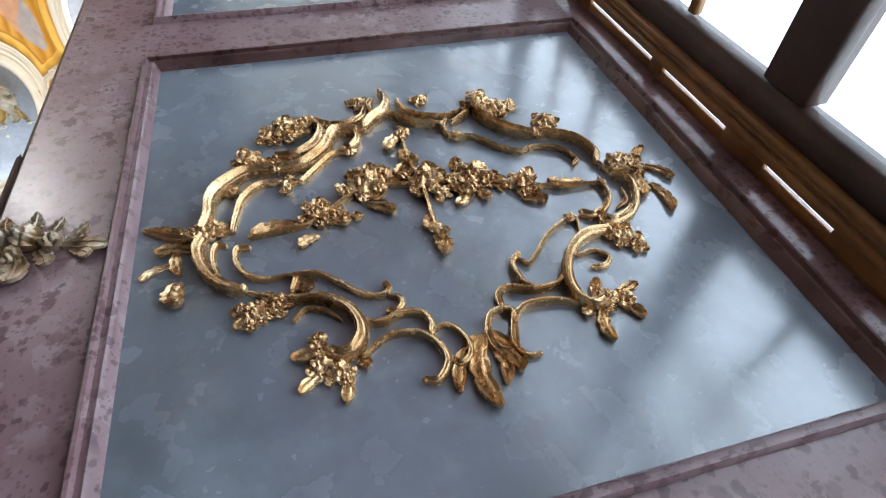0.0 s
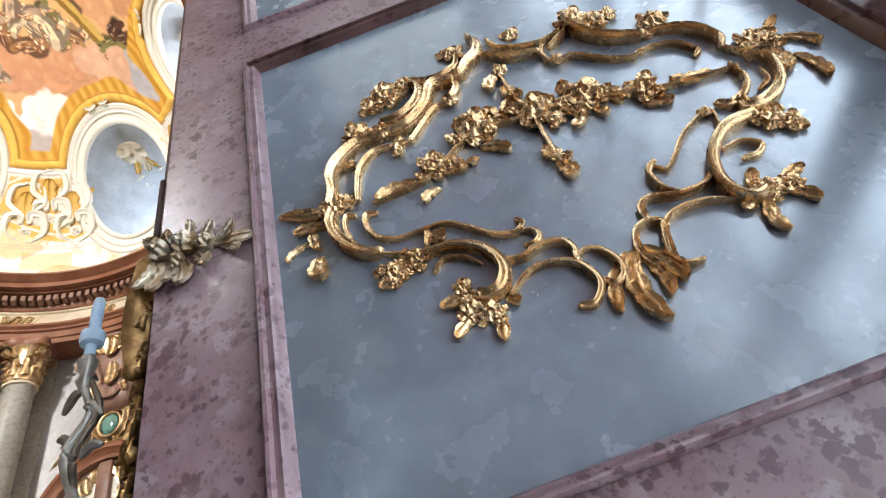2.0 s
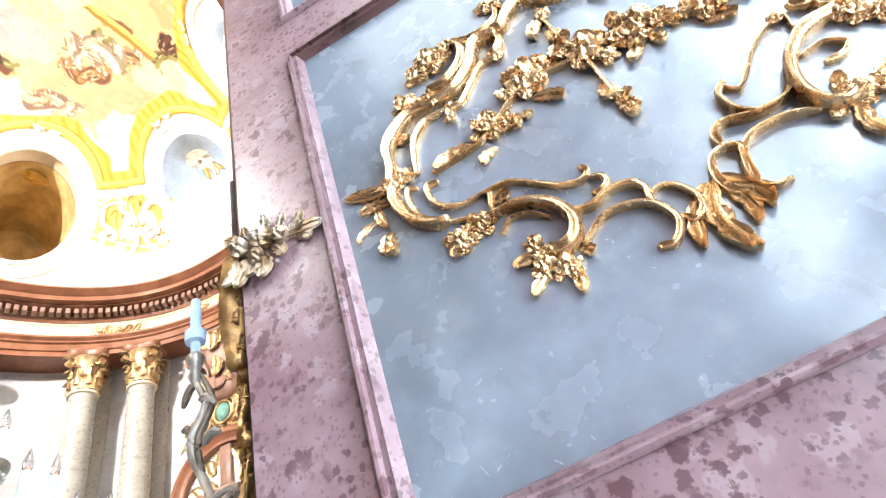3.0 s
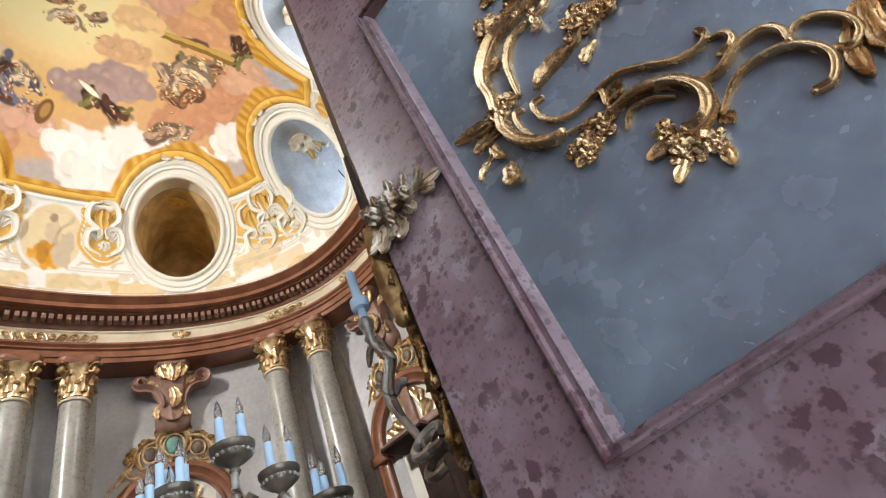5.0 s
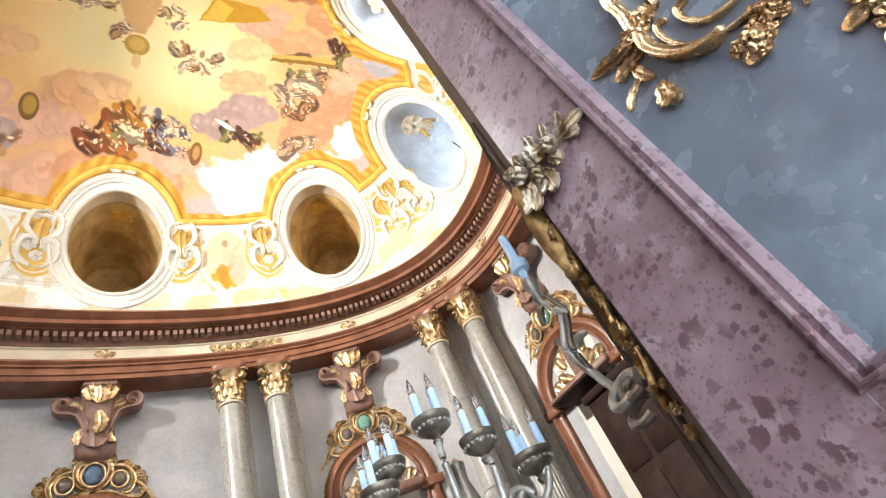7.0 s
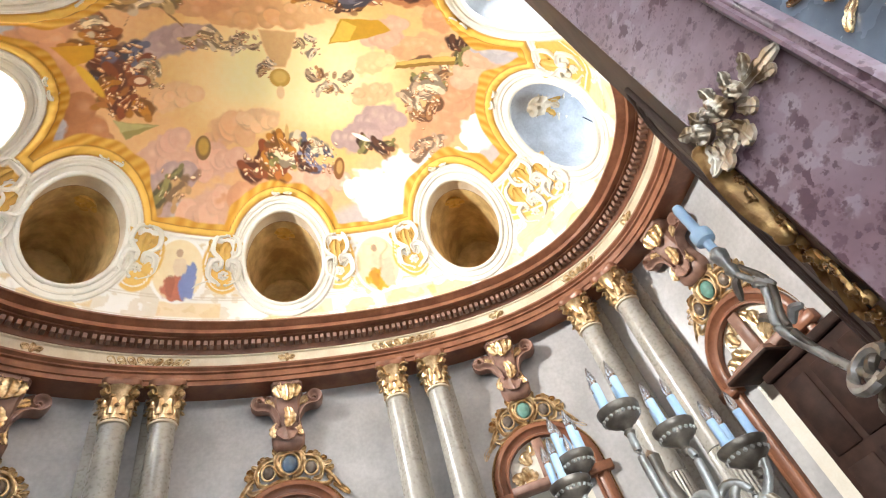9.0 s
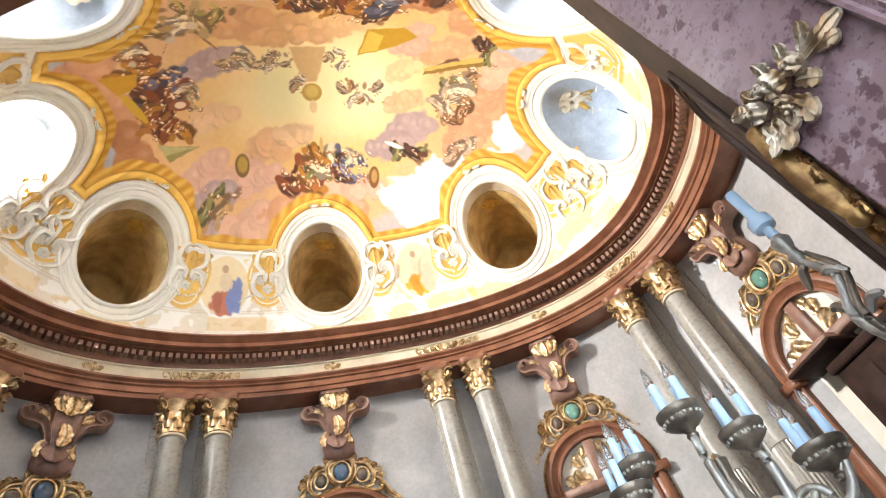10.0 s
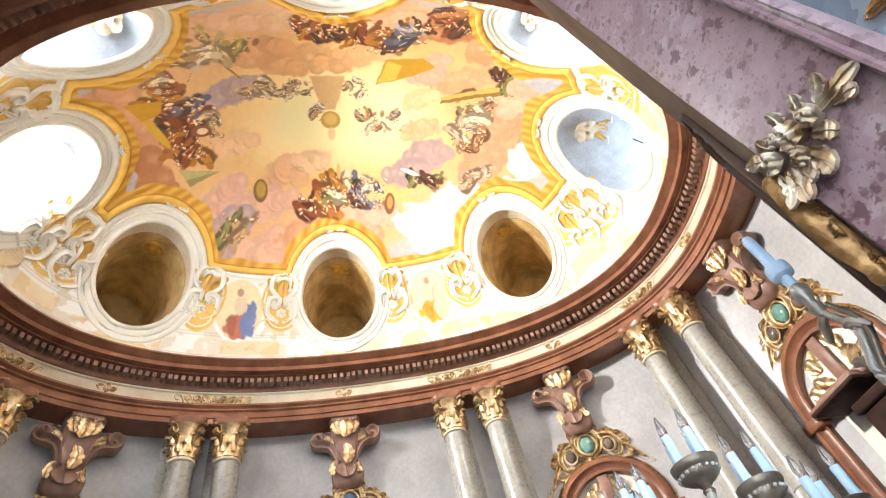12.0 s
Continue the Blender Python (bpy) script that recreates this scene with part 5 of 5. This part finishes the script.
cloud(2.45, 0.75, 0.80, 0.28, 1.57, (0.78, 0.48, 0.28), 9)
cloud(2.35, -1.10, 0.80, 0.28, 1.57, (0.80, 0.52, 0.30), 9)
# the crowded group on the long side and its neighbours
group(-1.90, -0.72, 0.16, 0.34, 0.0, (AMBER, RED, (0.62, 0.20, 0.03)), 6, 0.40)
group(-1.72, -0.15, 0.26, 0.36, 0.0, (OLIVE, CREAMY, AMBER, RED), 8, 0.38)
group(-1.78, 0.50, 0.24, 0.34, 0.0, (BLUE, CREAMY, (0.30, 0.32, 0.44), UMBER), 8, 0.36)
blob(-1.99, 0.98, 0.22, 0.13, 0.2, (0.34, 0.15, 0.03), 0.12, 0)
blob(-1.97, 0.99, 0.15, 0.08, 0.2, (0.62, 0.36, 0.10), 0.3, 0)
blob(-1.30, -0.16, 0.20, 0.05, 0.0, (0.74, 0.46, 0.16), 0.4, 0.3)
group(-1.46, 1.80, 0.13, 0.30, 0.3, (OLIVE, UMBER), 4, 0.30, 1.0)
blob(-1.35, 1.52, 0.05, 0.22, 0.3, (0.88, 0.80, 0.66), 0.3, 0.3)
group(-2.00, -2.38, 0.22, 0.34, 0.2, ((0.72, 0.44, 0.18), OLIVE), 5, 0.34, 1.6)
blob(-1.52, -1.93, 0.24, 0.16, 0.1, (0.30, 0.17, 0.03), 0.10, 0)
blob(-1.50, -1.92, 0.20, 0.13, 0.1, (0.60, 0.38, 0.06), 0.4, 0)
# the banner-bearing group at one end
group(0.95, -3.40, 0.42, 0.22, -0.1, (AMBER, (0.56, 0.20, 0.04), CREAMY), 7, 0.34)
group(0.35, -3.12, 0.30, 0.32, 0.0, (BLUE, UMBER, (0.26, 0.26, 0.36), RED), 9, 0.40)
group(-0.25, -3.15, 0.34, 0.26, 0.0, (AMBER, RED, (0.60, 0.24, 0.05)), 8, 0.36)
group(0.05, -2.60, 0.34, 0.12, 0.1, (CREAMY, (0.66, 0.44, 0.20)), 4, 0.26)
sheet([(0.84, -3.98), (0.74, -3.40), (0.50, -3.46), (0.42, -3.78)], (0.72, 0.38, 0.02))
blob(0.10, -3.62, 0.45, 0.07, -0.35, (0.76, 0.46, 0.04), 0.3, 0.3)
blob(-0.05, -2.88, 0.13, 0.20, 0.1, (0.40, 0.14, 0.04), 0.12, 0)
blob(-0.05, -2.87, 0.08, 0.11, 0.1, (0.80, 0.62, 0.42), 0.2, 0)
sheet([(-0.75, -3.42), (-1.15, -3.30), (-0.98, -2.75)], (0.42, 0.36, 0.10))
sheet([(-0.75, -3.42), (-1.00, -3.36), (-0.98, -2.80)], (0.56, 0.50, 0.20))
sheet([(0.78, -3.06), (0.80, -3.03), (1.30, -2.72), (1.28, -2.76)], (0.30, 0.14, 0.05), 0.02)
sheet([(1.63, -2.43), (1.66, -2.40), (0.97, -1.93), (0.96, -1.96)], (0.40, 0.22, 0.08), 0.02)
# the far long side
group(2.10, -0.30, 0.22, 0.42, 0.0, (RED, AMBER, UMBER, (0.46, 0.16, 0.05)), 8, 0.40)
group(1.85, 0.55, 0.26, 0.30, 0.0, (AMBER, CREAMY, RED), 6, 0.36)
group(1.80, 1.10, 0.28, 0.28, 0.0, (AMBER, UMBER, (0.66, 0.28, 0.04)), 6, 0.36)
group(2.02, 1.50, 0.22, 0.26, 0.0, (BLUE, (0.50, 0.50, 0.52), UMBER), 6, 0.34)
group(2.35, 2.15, 0.22, 0.36, 0.1, (RED, AMBER, UMBER), 6, 0.36)
group(1.75, -1.95, 0.22, 0.42, 0.2, ((0.66, 0.50, 0.14), (0.74, 0.52, 0.22)), 6, 0.38, 1.4)
group(1.75, -2.75, 0.3, 0.3, 0.2, ((0.72, 0.46, 0.16), CREAMY), 5, 0.34, 1.4)
sheet([(0.68, 0.76), (1.30, 0.98), (1.38, 1.72), (1.18, 2.00), (0.92, 1.55)], (0.66, 0.38, 0.02))
sheet([(0.72, 0.80), (1.26, 1.02), (1.16, 1.30), (0.84, 1.20)], (0.84, 0.54, 0.08))
# pale wreath round the middle, pendant with its disc
group(0.66, -1.75, 0.13, 0.34, 0.0, (CREAMY, (0.76, 0.54, 0.26)), 4, 0.24)
group(0.66, -1.05, 0.18, 0.36, 0.0, (CREAMY, (0.80, 0.58, 0.30), (0.62, 0.44, 0.24)), 6, 0.26)
group(0.60, 0.32, 0.16, 0.26, 0.0, (CREAMY, (0.78, 0.56, 0.28)), 4, 0.24)
sheet([(0.92, -0.60), (0.92, 0.12), (0.40, -0.02), (0.10, -0.12), (0.10, -0.40), (0.40, -0.48)], (0.76, 0.50, 0.22), 0.06)
group(0.05, -0.48, 0.18, 0.14, 0.0, (CREAMY, (0.72, 0.48, 0.22)), 3, 0.22)
blob(-0.14, -0.25, 0.22, 0.23, 0, (0.66, 0.42, 0.08), 0.12, 0)
blob(-0.12, -0.25, 0.17, 0.18, 0, (0.78, 0.54, 0.14), 0.4, 0)
blob(-0.46, -0.25, 0.17, 0.10, 0, (0.84, 0.62, 0.32), 0.3, 0.1)
group(-0.22, 0.85, 0.22, 0.42, 0.2, ((0.66, 0.34, 0.12), CREAMY, (0.60, 0.42, 0.24)), 6, 0.25)
# the beam and the group below it
group(0.35, 3.00, 0.28, 0.30, 0.0, (CREAMY, OLIVE, (0.62, 0.34, 0.14)), 6, 0.34)
group(-0.30, 2.85, 0.42, 0.28, 0.0, ((0.76, 0.54, 0.34), CREAMY, (0.58, 0.28, 0.10)), 9, 0.34)
group(0.95, 3.40, 0.20, 0.18, 0.0, (OLIVE, UMBER), 4, 0.30, 1.0)
sheet([(0.30, 2.18), (0.46, 2.20), (0.86, 3.36), (0.66, 3.36)], (0.42, 0.24, 0.03), 0.02)
sheet([(0.37, 2.20), (0.46, 2.20), (0.86, 3.36), (0.76, 3.36)], (0.74, 0.50, 0.12), 0.02)
group(-1.30, 3.00, 0.24, 0.22, 0.3, ((0.78, 0.56, 0.36), (0.66, 0.44, 0.26)), 4, 0.28)

# richer darks and clearer lights in the whole palette
COL[:] = np.clip(COL, 0, 1) ** np.array((1.0, 1.07, 1.05))
COL[:] = np.clip(COL * (0.48 + 0.92 * COL.mean(1))[:, None], 0, 0.95)

# gilded border of the painted field, with shells over the oculi
border = (INSIDE > 0) & (INSIDE < 0.34)
ang = np.arctan2(Y.reshape(-1) / DB, X.reshape(-1) / DA)
ribs = 0.5 + 0.5 * np.sin(ang * 92 + 1.5 * f3)
wave = 0.30 + 0.07 * f3
inb = smooth(-0.01, 0.01, INSIDE) * smooth(wave + 0.02, wave - 0.02, INSIDE)
paint(inb, (0.56, 0.25, 0.012))
paint(inb * 0.55 * smooth(0.12, 0.20, INSIDE) * ribs, (0.86, 0.55, 0.11))
paint(inb * 0.9 * smooth(0.07, 0.05, np.abs(INSIDE - 0.08)), (0.84, 0.52, 0.10))
paint(inb * 0.8 * smooth(0.02, 0.0, np.abs(INSIDE - 0.145)), (0.27, 0.11, 0.01))
# white zone below
low = smooth(0.0, -0.015, INSIDE)
paint(low, (0.88, 0.85, 0.78))
paint(low * 0.75 * smooth(0.42, 0.47, f3 + 0.2 * f4) * smooth(-0.18, -0.3, INSIDE), (0.74, 0.52, 0.20))
paint(low * 0.5 * smooth(0.30, 0.42, f4) * smooth(-0.1, -0.2, INSIDE), (0.60, 0.48, 0.30))
zz = P[:, 2]
for lev, wd, tone in ((-0.28, 0.05, (0.62, 0.44, 0.18)), (0.05, 0.045, (0.68, 0.52, 0.26)), (0.33, 0.05, (0.58, 0.38, 0.12))):
    paint(low * 0.75 * smooth(wd, wd * 0.4, np.abs(f3 + 0.12 * f4 - lev)) * smooth(-0.14, -0.22, INSIDE) * smooth(0.62, 0.7, zz) * smooth(1.33, 1.37, ocd), tone)
seg = np.mod(ang * 180 / math.pi + 180, 22.5)
base = (zz > 0.08) & (zz < 0.62)
paint(0.55 * low * base * smooth(0.10, 0.14, zz) * smooth(0.50, 0.46, zz) * (np.abs(seg - 11.2) > 5.6) * (ocd > 1.35), (0.70, 0.46, 0.12))
for dz in (0.08, 0.56, 0.62):
    paint(low * 0.6 * smooth(0.018, 0.006, np.abs(zz - dz)) * (ocd > 1.28), (0.52, 0.42, 0.28))
# ochre niches between the oculi, each with a plain painted shape on a plinth
for k, (deg, robe, cloak) in enumerate(((-154, (0.48, 0.15, 0.08), (0.18, 0.22, 0.42)), (162.5, (0.78, 0.36, 0.03), (0.62, 0.50, 0.34)))):
    ph = radians(deg)
    c = np.array(dome_point(ph, math.asin(1.20 / DH))) - np.array((CX, CY, DZ))
    t = np.array((dome_point(ph - 0.01, 0.3) - dome_point(ph + 0.01, 0.3)).normalized())
    q = P - c
    s, w = q @ t, q[:, 2]
    near = np.linalg.norm(q, axis=1) < 1.2
    paint(near * smooth(1.0, 0.93, np.sqrt((s / 0.50) ** 2 + (w / 0.72) ** 2)), (0.80, 0.66, 0.40))
    paint(near * smooth(0.04, 0.015, np.abs(np.sqrt((s / 0.5) ** 2 + (w / 0.72) ** 2) - 1) * 0.5), (0.90, 0.88, 0.82))
    fold = 0.16 * f4 + 0.10 * np.sin(s * 34 + w * 9)
    paint(near * smooth(1.0, 0.86, np.sqrt(((s + 0.02) / 0.30) ** 2 + ((w + 0.36) / 0.32) ** 2) + fold), robe)
    paint(near * smooth(1.0, 0.86, np.sqrt(((s - 0.20) / 0.17) ** 2 + ((w + 0.20) / 0.42) ** 2) + fold), cloak)
    paint(0.7 * near * smooth(1.0, 0.86, np.sqrt(((s + 0.12) / 0.10) ** 2 + ((w + 0.30) / 0.30) ** 2) + fold), tuple(0.6 * v for v in robe))
    paint(near * smooth(1.0, 0.8, np.sqrt((s / 0.15) ** 2 + ((w - 0.10) / 0.24) ** 2) + fold), (0.70, 0.55, 0.36))
    paint(near * smooth(1.0, 0.75, np.sqrt(((s + 0.02) / 0.075) ** 2 + ((w - 0.40) / 0.10) ** 2)), (0.42, 0.27, 0.16))
SPRAYS = (-162.8, -145.5, 171.5, 153.5, 112, -109, 64, -64, 21, -21)
for deg in SPRAYS:
    ph = radians(deg)
    c = np.array(dome_point(ph, math.asin(1.42 / DH))) - np.array((CX, CY, DZ))
    t = np.array((dome_point(ph - 0.01, 0.3) - dome_point(ph + 0.01, 0.3)).normalized())
    q = P - c
    broad = 0.42 if abs(deg) > 115 else 0.95
    d = np.sqrt(((q @ t) / broad) ** 2 + (q[:, 2] / 0.72) ** 2) + 0.10 * f3
    free = (np.linalg.norm(q, axis=1) < 2.2) * low * smooth(1.34, 1.38, ocd) * smooth(-0.12, -0.17, INSIDE)
    paint(free * smooth(1.0, 0.94, d), (0.72, 0.44, 0.10))
    paint(free * smooth(0.03, 0.015, np.abs(d - 0.82)), (0.88, 0.84, 0.74))
# rims
paint(smooth(1.31, 1.29, ocd), (0.84, 0.80, 0.70))
paint(0.5 * smooth(0.02, 0.008, np.abs(ocd - 1.17)), (0.62, 0.48, 0.26))

# relief: the border stands proud, its hollow is set back
relief = np.where(border, 0.05 * np.sin(np.clip(INSIDE / 0.17, 0, 1) * math.pi) + 0.02 * smooth(0.34, 0.2, INSIDE) * ribs, 0.0)
relief += 0.035 * smooth(0.045, 0.0, np.abs(INSIDE + 0.07)) + 0.02 * low * smooth(0.35, 0.45, f3) * smooth(-0.2, -0.4, INSIDE)
PV = P - LIFT * relief[:, None] + np.array((CX, CY, DZ))

keep = ocd.reshape(NV, NU)
faces = []
for j in range(NV - 1):
    open_row = (keep[j] < 1.04) & (keep[j + 1] < 1.04)
    for i in range(NU):
        i2 = (i + 1) % NU
        if not (open_row[i] and open_row[i2]):
            faces.append((j * NU + i, j * NU + i2, (j + 1) * NU + i2, (j + 1) * NU + i))
faces.append(tuple((NV - 1) * NU + i for i in range(NU)))
me = bpy.data.meshes.new("dome")
me.from_pydata(PV.tolist(), [], faces)
me.materials.append(FRESCO)
layer = me.color_attributes.new("paint", "FLOAT_COLOR", "POINT")
layer.data.foreach_set("color", np.concatenate([COL, np.ones((len(P), 1))], 1).astype(np.float32).reshape(-1))
me.shade_smooth()
dome = tagged(new("ceiling_dome", me), "oval dome frescoed with clouds and groups in orange, gold and cream", "ceiling", kind="structure")

# unseen shell that closes the hall, added to block sky and sun
bm = bmesh.new()
rings = []
for v in np.linspace(0, math.pi / 2 * 0.97, 10):
    rings.append([Vector((CX + 7.2 * math.cos(v) * math.cos(a), CY + 9.4 * math.cos(v) * math.sin(a), 8.0 + 7.5 * math.sin(v))) for a in np.linspace(0, 2 * math.pi, 40, endpoint=False)])
loft(bm, rings, caps=False)
tagged(part("roof", bm, BROWN), "unseen shell added over the dome to keep sky and sun out", "roof", kind="structure")


# oculi: rim, shaft, and window or blind end
def on_dome(c, t, u, nrm, k, a, grow=0.0):
    p = c + t * (math.cos(a) * OC_W * k) + u * (math.sin(a) * OC_H * k)
    lo, hi = -1.5, 1.5
    for _ in range(28):
        mid = (lo + hi) / 2
        q = p + nrm * mid
        r = ((abs(q.x - CX) / DA) ** POW + (abs(q.y - CY) / DB) ** POW) ** (2 / POW) + (max(0, q.z - DZ) / DH) ** 2
        if r > 1:
            hi = mid
        else:
            lo = mid
    return p + nrm * (lo - grow)


for c, t, u, nrm, deg, lit in frames:
    oc = tagged(thing("oculus", "oval opening in the dome with white rim, " + ("bright window behind" if lit else "dim ochre shaft behind"), "oculus", "oculi of the dome"))
    ring_a = np.linspace(0, 2 * math.pi, 48, endpoint=False)
    for k0, rad_ in ((1.03, 0.055), (1.18, 0.03), (1.29, 0.035)):
        bm = bmesh.new()
        loop = [on_dome(c, t, u, nrm, k0, a) for a in ring_a]
        rings = []
        for i, p in enumerate(loop):
            q = (p - c)
            q = (q - nrm * q.dot(nrm)).normalized()
            rings.append([p + q * (rad_ * math.cos(b)) - nrm * (rad_ * math.sin(b)) for b in np.linspace(0, 2 * math.pi, 8, endpoint=False)])
        loft(bm, rings, closed_path=True)
        part("rim", bm, WHITE, oc)
    out = Vector((nrm.x, nrm.y, 0)).normalized()
    way = (out + Vector((0, 0, -0.05 if lit else 0.30))).normalized()
    bm = bmesh.new()
    loop = [on_dome(c, t, u, nrm, 1.04, a) for a in ring_a]
    rings, depth = [], (1.6 if lit else 2.2)
    if not lit:
        bm2 = bmesh.new()
        loft(bm2, [[c + (p - c) * k + way * ((depth - (p - c).dot(out)) * f) for p in loop] for f, k in ((0.0, 1.0), (0.05, 0.985), (0.10, 0.95), (0.12, 0.93))], caps=False)
        part("splay", bm2, CREAM, oc, "cream splay inside the rim")
    for f in np.linspace(0 if lit else 0.12, 1, 9):
        k = (1.0 if lit else 0.95) - (0.06 if lit else 0.22) * f
        bump_ = 1.0 - (0.02 if f > 0.2 and int(f * 8 + 0.1) % 2 else 0.0)
        rings.append([c + (p - c) * (k * bump_) + way * ((depth - (p - c).dot(out)) * f) for p in loop])
    loft(bm, rings, caps=False)
    part("shaft", bm, REVEAL if lit else SHAFT, oc, "blue-grey painted splay" if lit else "ochre plastered shaft with ring mouldings")
    end = [c + (p - c) * (0.94 if lit else 0.78) + way * (depth - (p - c).dot(out)) for p in loop]
    bm = bmesh.new()
    bm.faces.new([bm.verts.new(p) for p in end])
    if lit:
        part("sky_pane", bm, DAYLIGHT, oc, "bright sky in the window")
        ec = c + way * (depth - 0.04)
        for k in (-0.33, 0.0, 0.33):
            bm = bmesh.new()
            h = OC_H * 0.9 * math.sqrt(1 - k * k)
            tube(bm, [ec + t * (OC_W * 0.94 * k) - u * h, ec + t * (OC_W * 0.94 * k) + u * h], 0.014, 6)
            part("glazing_bar", bm, IRON, oc)
        area_light("oculus_light", c + way * (depth - 0.06), c - way * 3 - Vector((0, 0, 4.6)), 0.8, 1.1, OCULUS_POWER * lit, (1.0, 0.98, 0.95))
    else:
        part("blind_end", bm, SHAFT, oc)
    # shell and rosette on the vault of the shaft
    rr = random.Random(6)
    top = loop[12]
    k = 1.0 - (0.06 if lit else 0.22) * 0.3
    pt = c + (top - c) * k + way * ((depth - (top - c).dot(out)) * 0.3)
    down = -t.cross(way).normalized()
    if down.z > 0:
        down = -down
    fr = Matrix(((t.x, way.x, down.x, pt.x), (t.y, way.y, down.y, pt.y), (t.z, way.z, down.z, pt.z), (0, 0, 0, 1)))
    for j in range(9):
        a = radians(-10 + j * 25)
        part("shell_leaf", relief_leaf(0.13, (0.05 * math.cos(a), 0.05 * math.sin(a)), (0.56 * math.cos(a), 0.48 * math.sin(a)), rr, 0.6), OCHRE if (j % 2 or not lit) else CREAM, oc, "ochre shell ornament", m=fr)
    part("rosette", relief_flower(0.26, (0, -0.05), rr, 0.6), CREAM if lit else OCHRE, oc, m=fr)
    for sgn in (-1, 1):
        for w, pts in ((0.08, ((sgn * 0.2, 0.5), (sgn * 0.45, 0.55), (sgn * 0.5, 0.8), (sgn * 0.3, 0.85), (sgn * 0.25, 0.7))), (0.06, ((sgn * 0.3, 0.0), (sgn * 0.55, 0.2), (sgn * 0.6, 0.5)))):
            part("scroll", relief_scroll(w, pts, 0.8), WHITE if lit else OCHRE, oc, m=fr)

# stucco scrolls and shells in the white zone between the oculi
rng = random.Random(33)


def dome_relief(deg, z):
    """A flat carving frame on the dome: x to the right, y up, z inwards."""
    ph, v = radians(deg), math.asin(z / DH)
    p = dome_point(ph, v)
    t = (dome_point(ph - 0.01, v) - dome_point(ph + 0.01, v)).normalized()
    u = (dome_point(ph, v + 0.01) - dome_point(ph, v - 0.01)).normalized()
    w = t.cross(u).normalized()
    return Matrix(((t.x, u.x, w.x, p.x), (t.y, u.y, w.y, p.y), (t.z, u.z, w.z, p.z), (0, 0, 0, 1)))


spray = thing("stucco_spray", "white and ochre stucco scrollwork beside an oculus of the dome", "stucco ornament", "stucco sprays", m=dome_relief(-162.8, 1.5) @ Matrix.Scale(1.3, 4))
for sgn in (-1, 1):
    for w, pts in ((0.07, ((0.05, -0.45), (0.22, -0.30), (0.20, -0.05), (0.06, -0.02), (0.05, -0.14))), (0.06, ((0.06, 0.0), (0.20, 0.16), (0.16, 0.40), (0.02, 0.46))), (0.05, ((0.20, -0.40), (0.36, -0.50), (0.44, -0.66), (0.34, -0.74), (0.26, -0.66)))):
        part("scroll", relief_scroll(w, [(sgn * x, y) for x, y in pts], 0.8), WHITE, spray)
    for w, a, b in ((0.08, (0.08, -0.2), (0.24, 0.02)), (0.07, (0.10, 0.2), (0.28, 0.34)), (0.08, (0.1, -0.5), (0.3, -0.72)), (0.06, (0.04, 0.4), (0.16, 0.6))):
        part("leaf", relief_leaf(w, (sgn * a[0], a[1]), (sgn * b[0], b[1]), rng, 0.7), OCHRE if w < 0.075 else WHITE, spray)
part("leaf", relief_leaf(0.12, (0, -0.1), (0, 0.34), rng, 0.7), OCHRE, spray)
part("rose", relief_flower(0.08, (0, -0.28), rng, 0.7), WHITE, spray)
for deg in SPRAYS[1:]:
    copy_thing(spray, dome_relief(deg, 1.5))
for deg in (-103, -115, 106, 118):
    copy_thing(spray, dome_relief(deg, 1.25))
for c, t, u, nrm, deg, lit in frames:
    p = on_dome(c, t, u, nrm, 1.36, math.pi / 2, 0.02)
    sh = thing("shell_crest", "ochre shell crest crowning an oculus of the dome", "stucco ornament", "shell crests", m=Matrix(((t.x, u.x, -nrm.x, p.x), (t.y, u.y, -nrm.y, p.y), (t.z, u.z, -nrm.z, p.z), (0, 0, 0, 1))))
    for k in range(7):
        a = radians(-15 + 35 * k)
        part("shell_leaf", relief_leaf(0.08, (0.04 * math.cos(a), 0.03 * math.sin(a)), (0.24 * math.cos(a), 0.17 * math.sin(a)), rng, 0.8), OCHRE if k % 2 else WHITE, sh)

# small dark finial standing on the cornice
bm = bmesh.new()
lathe(bm, ((0.0, 0.0), (0.04, 0.0), (0.03, 0.05), (0.05, 0.10), (0.03, 0.18), (0.02, 0.22), (0.035, 0.26), (0.0, 0.30)), 10)
tagged(part("finial", bm, IRON, m=oval_frame(124, 3.62, 5.82, 9.205)), "small dark metal finial standing on the cornice", "finial")
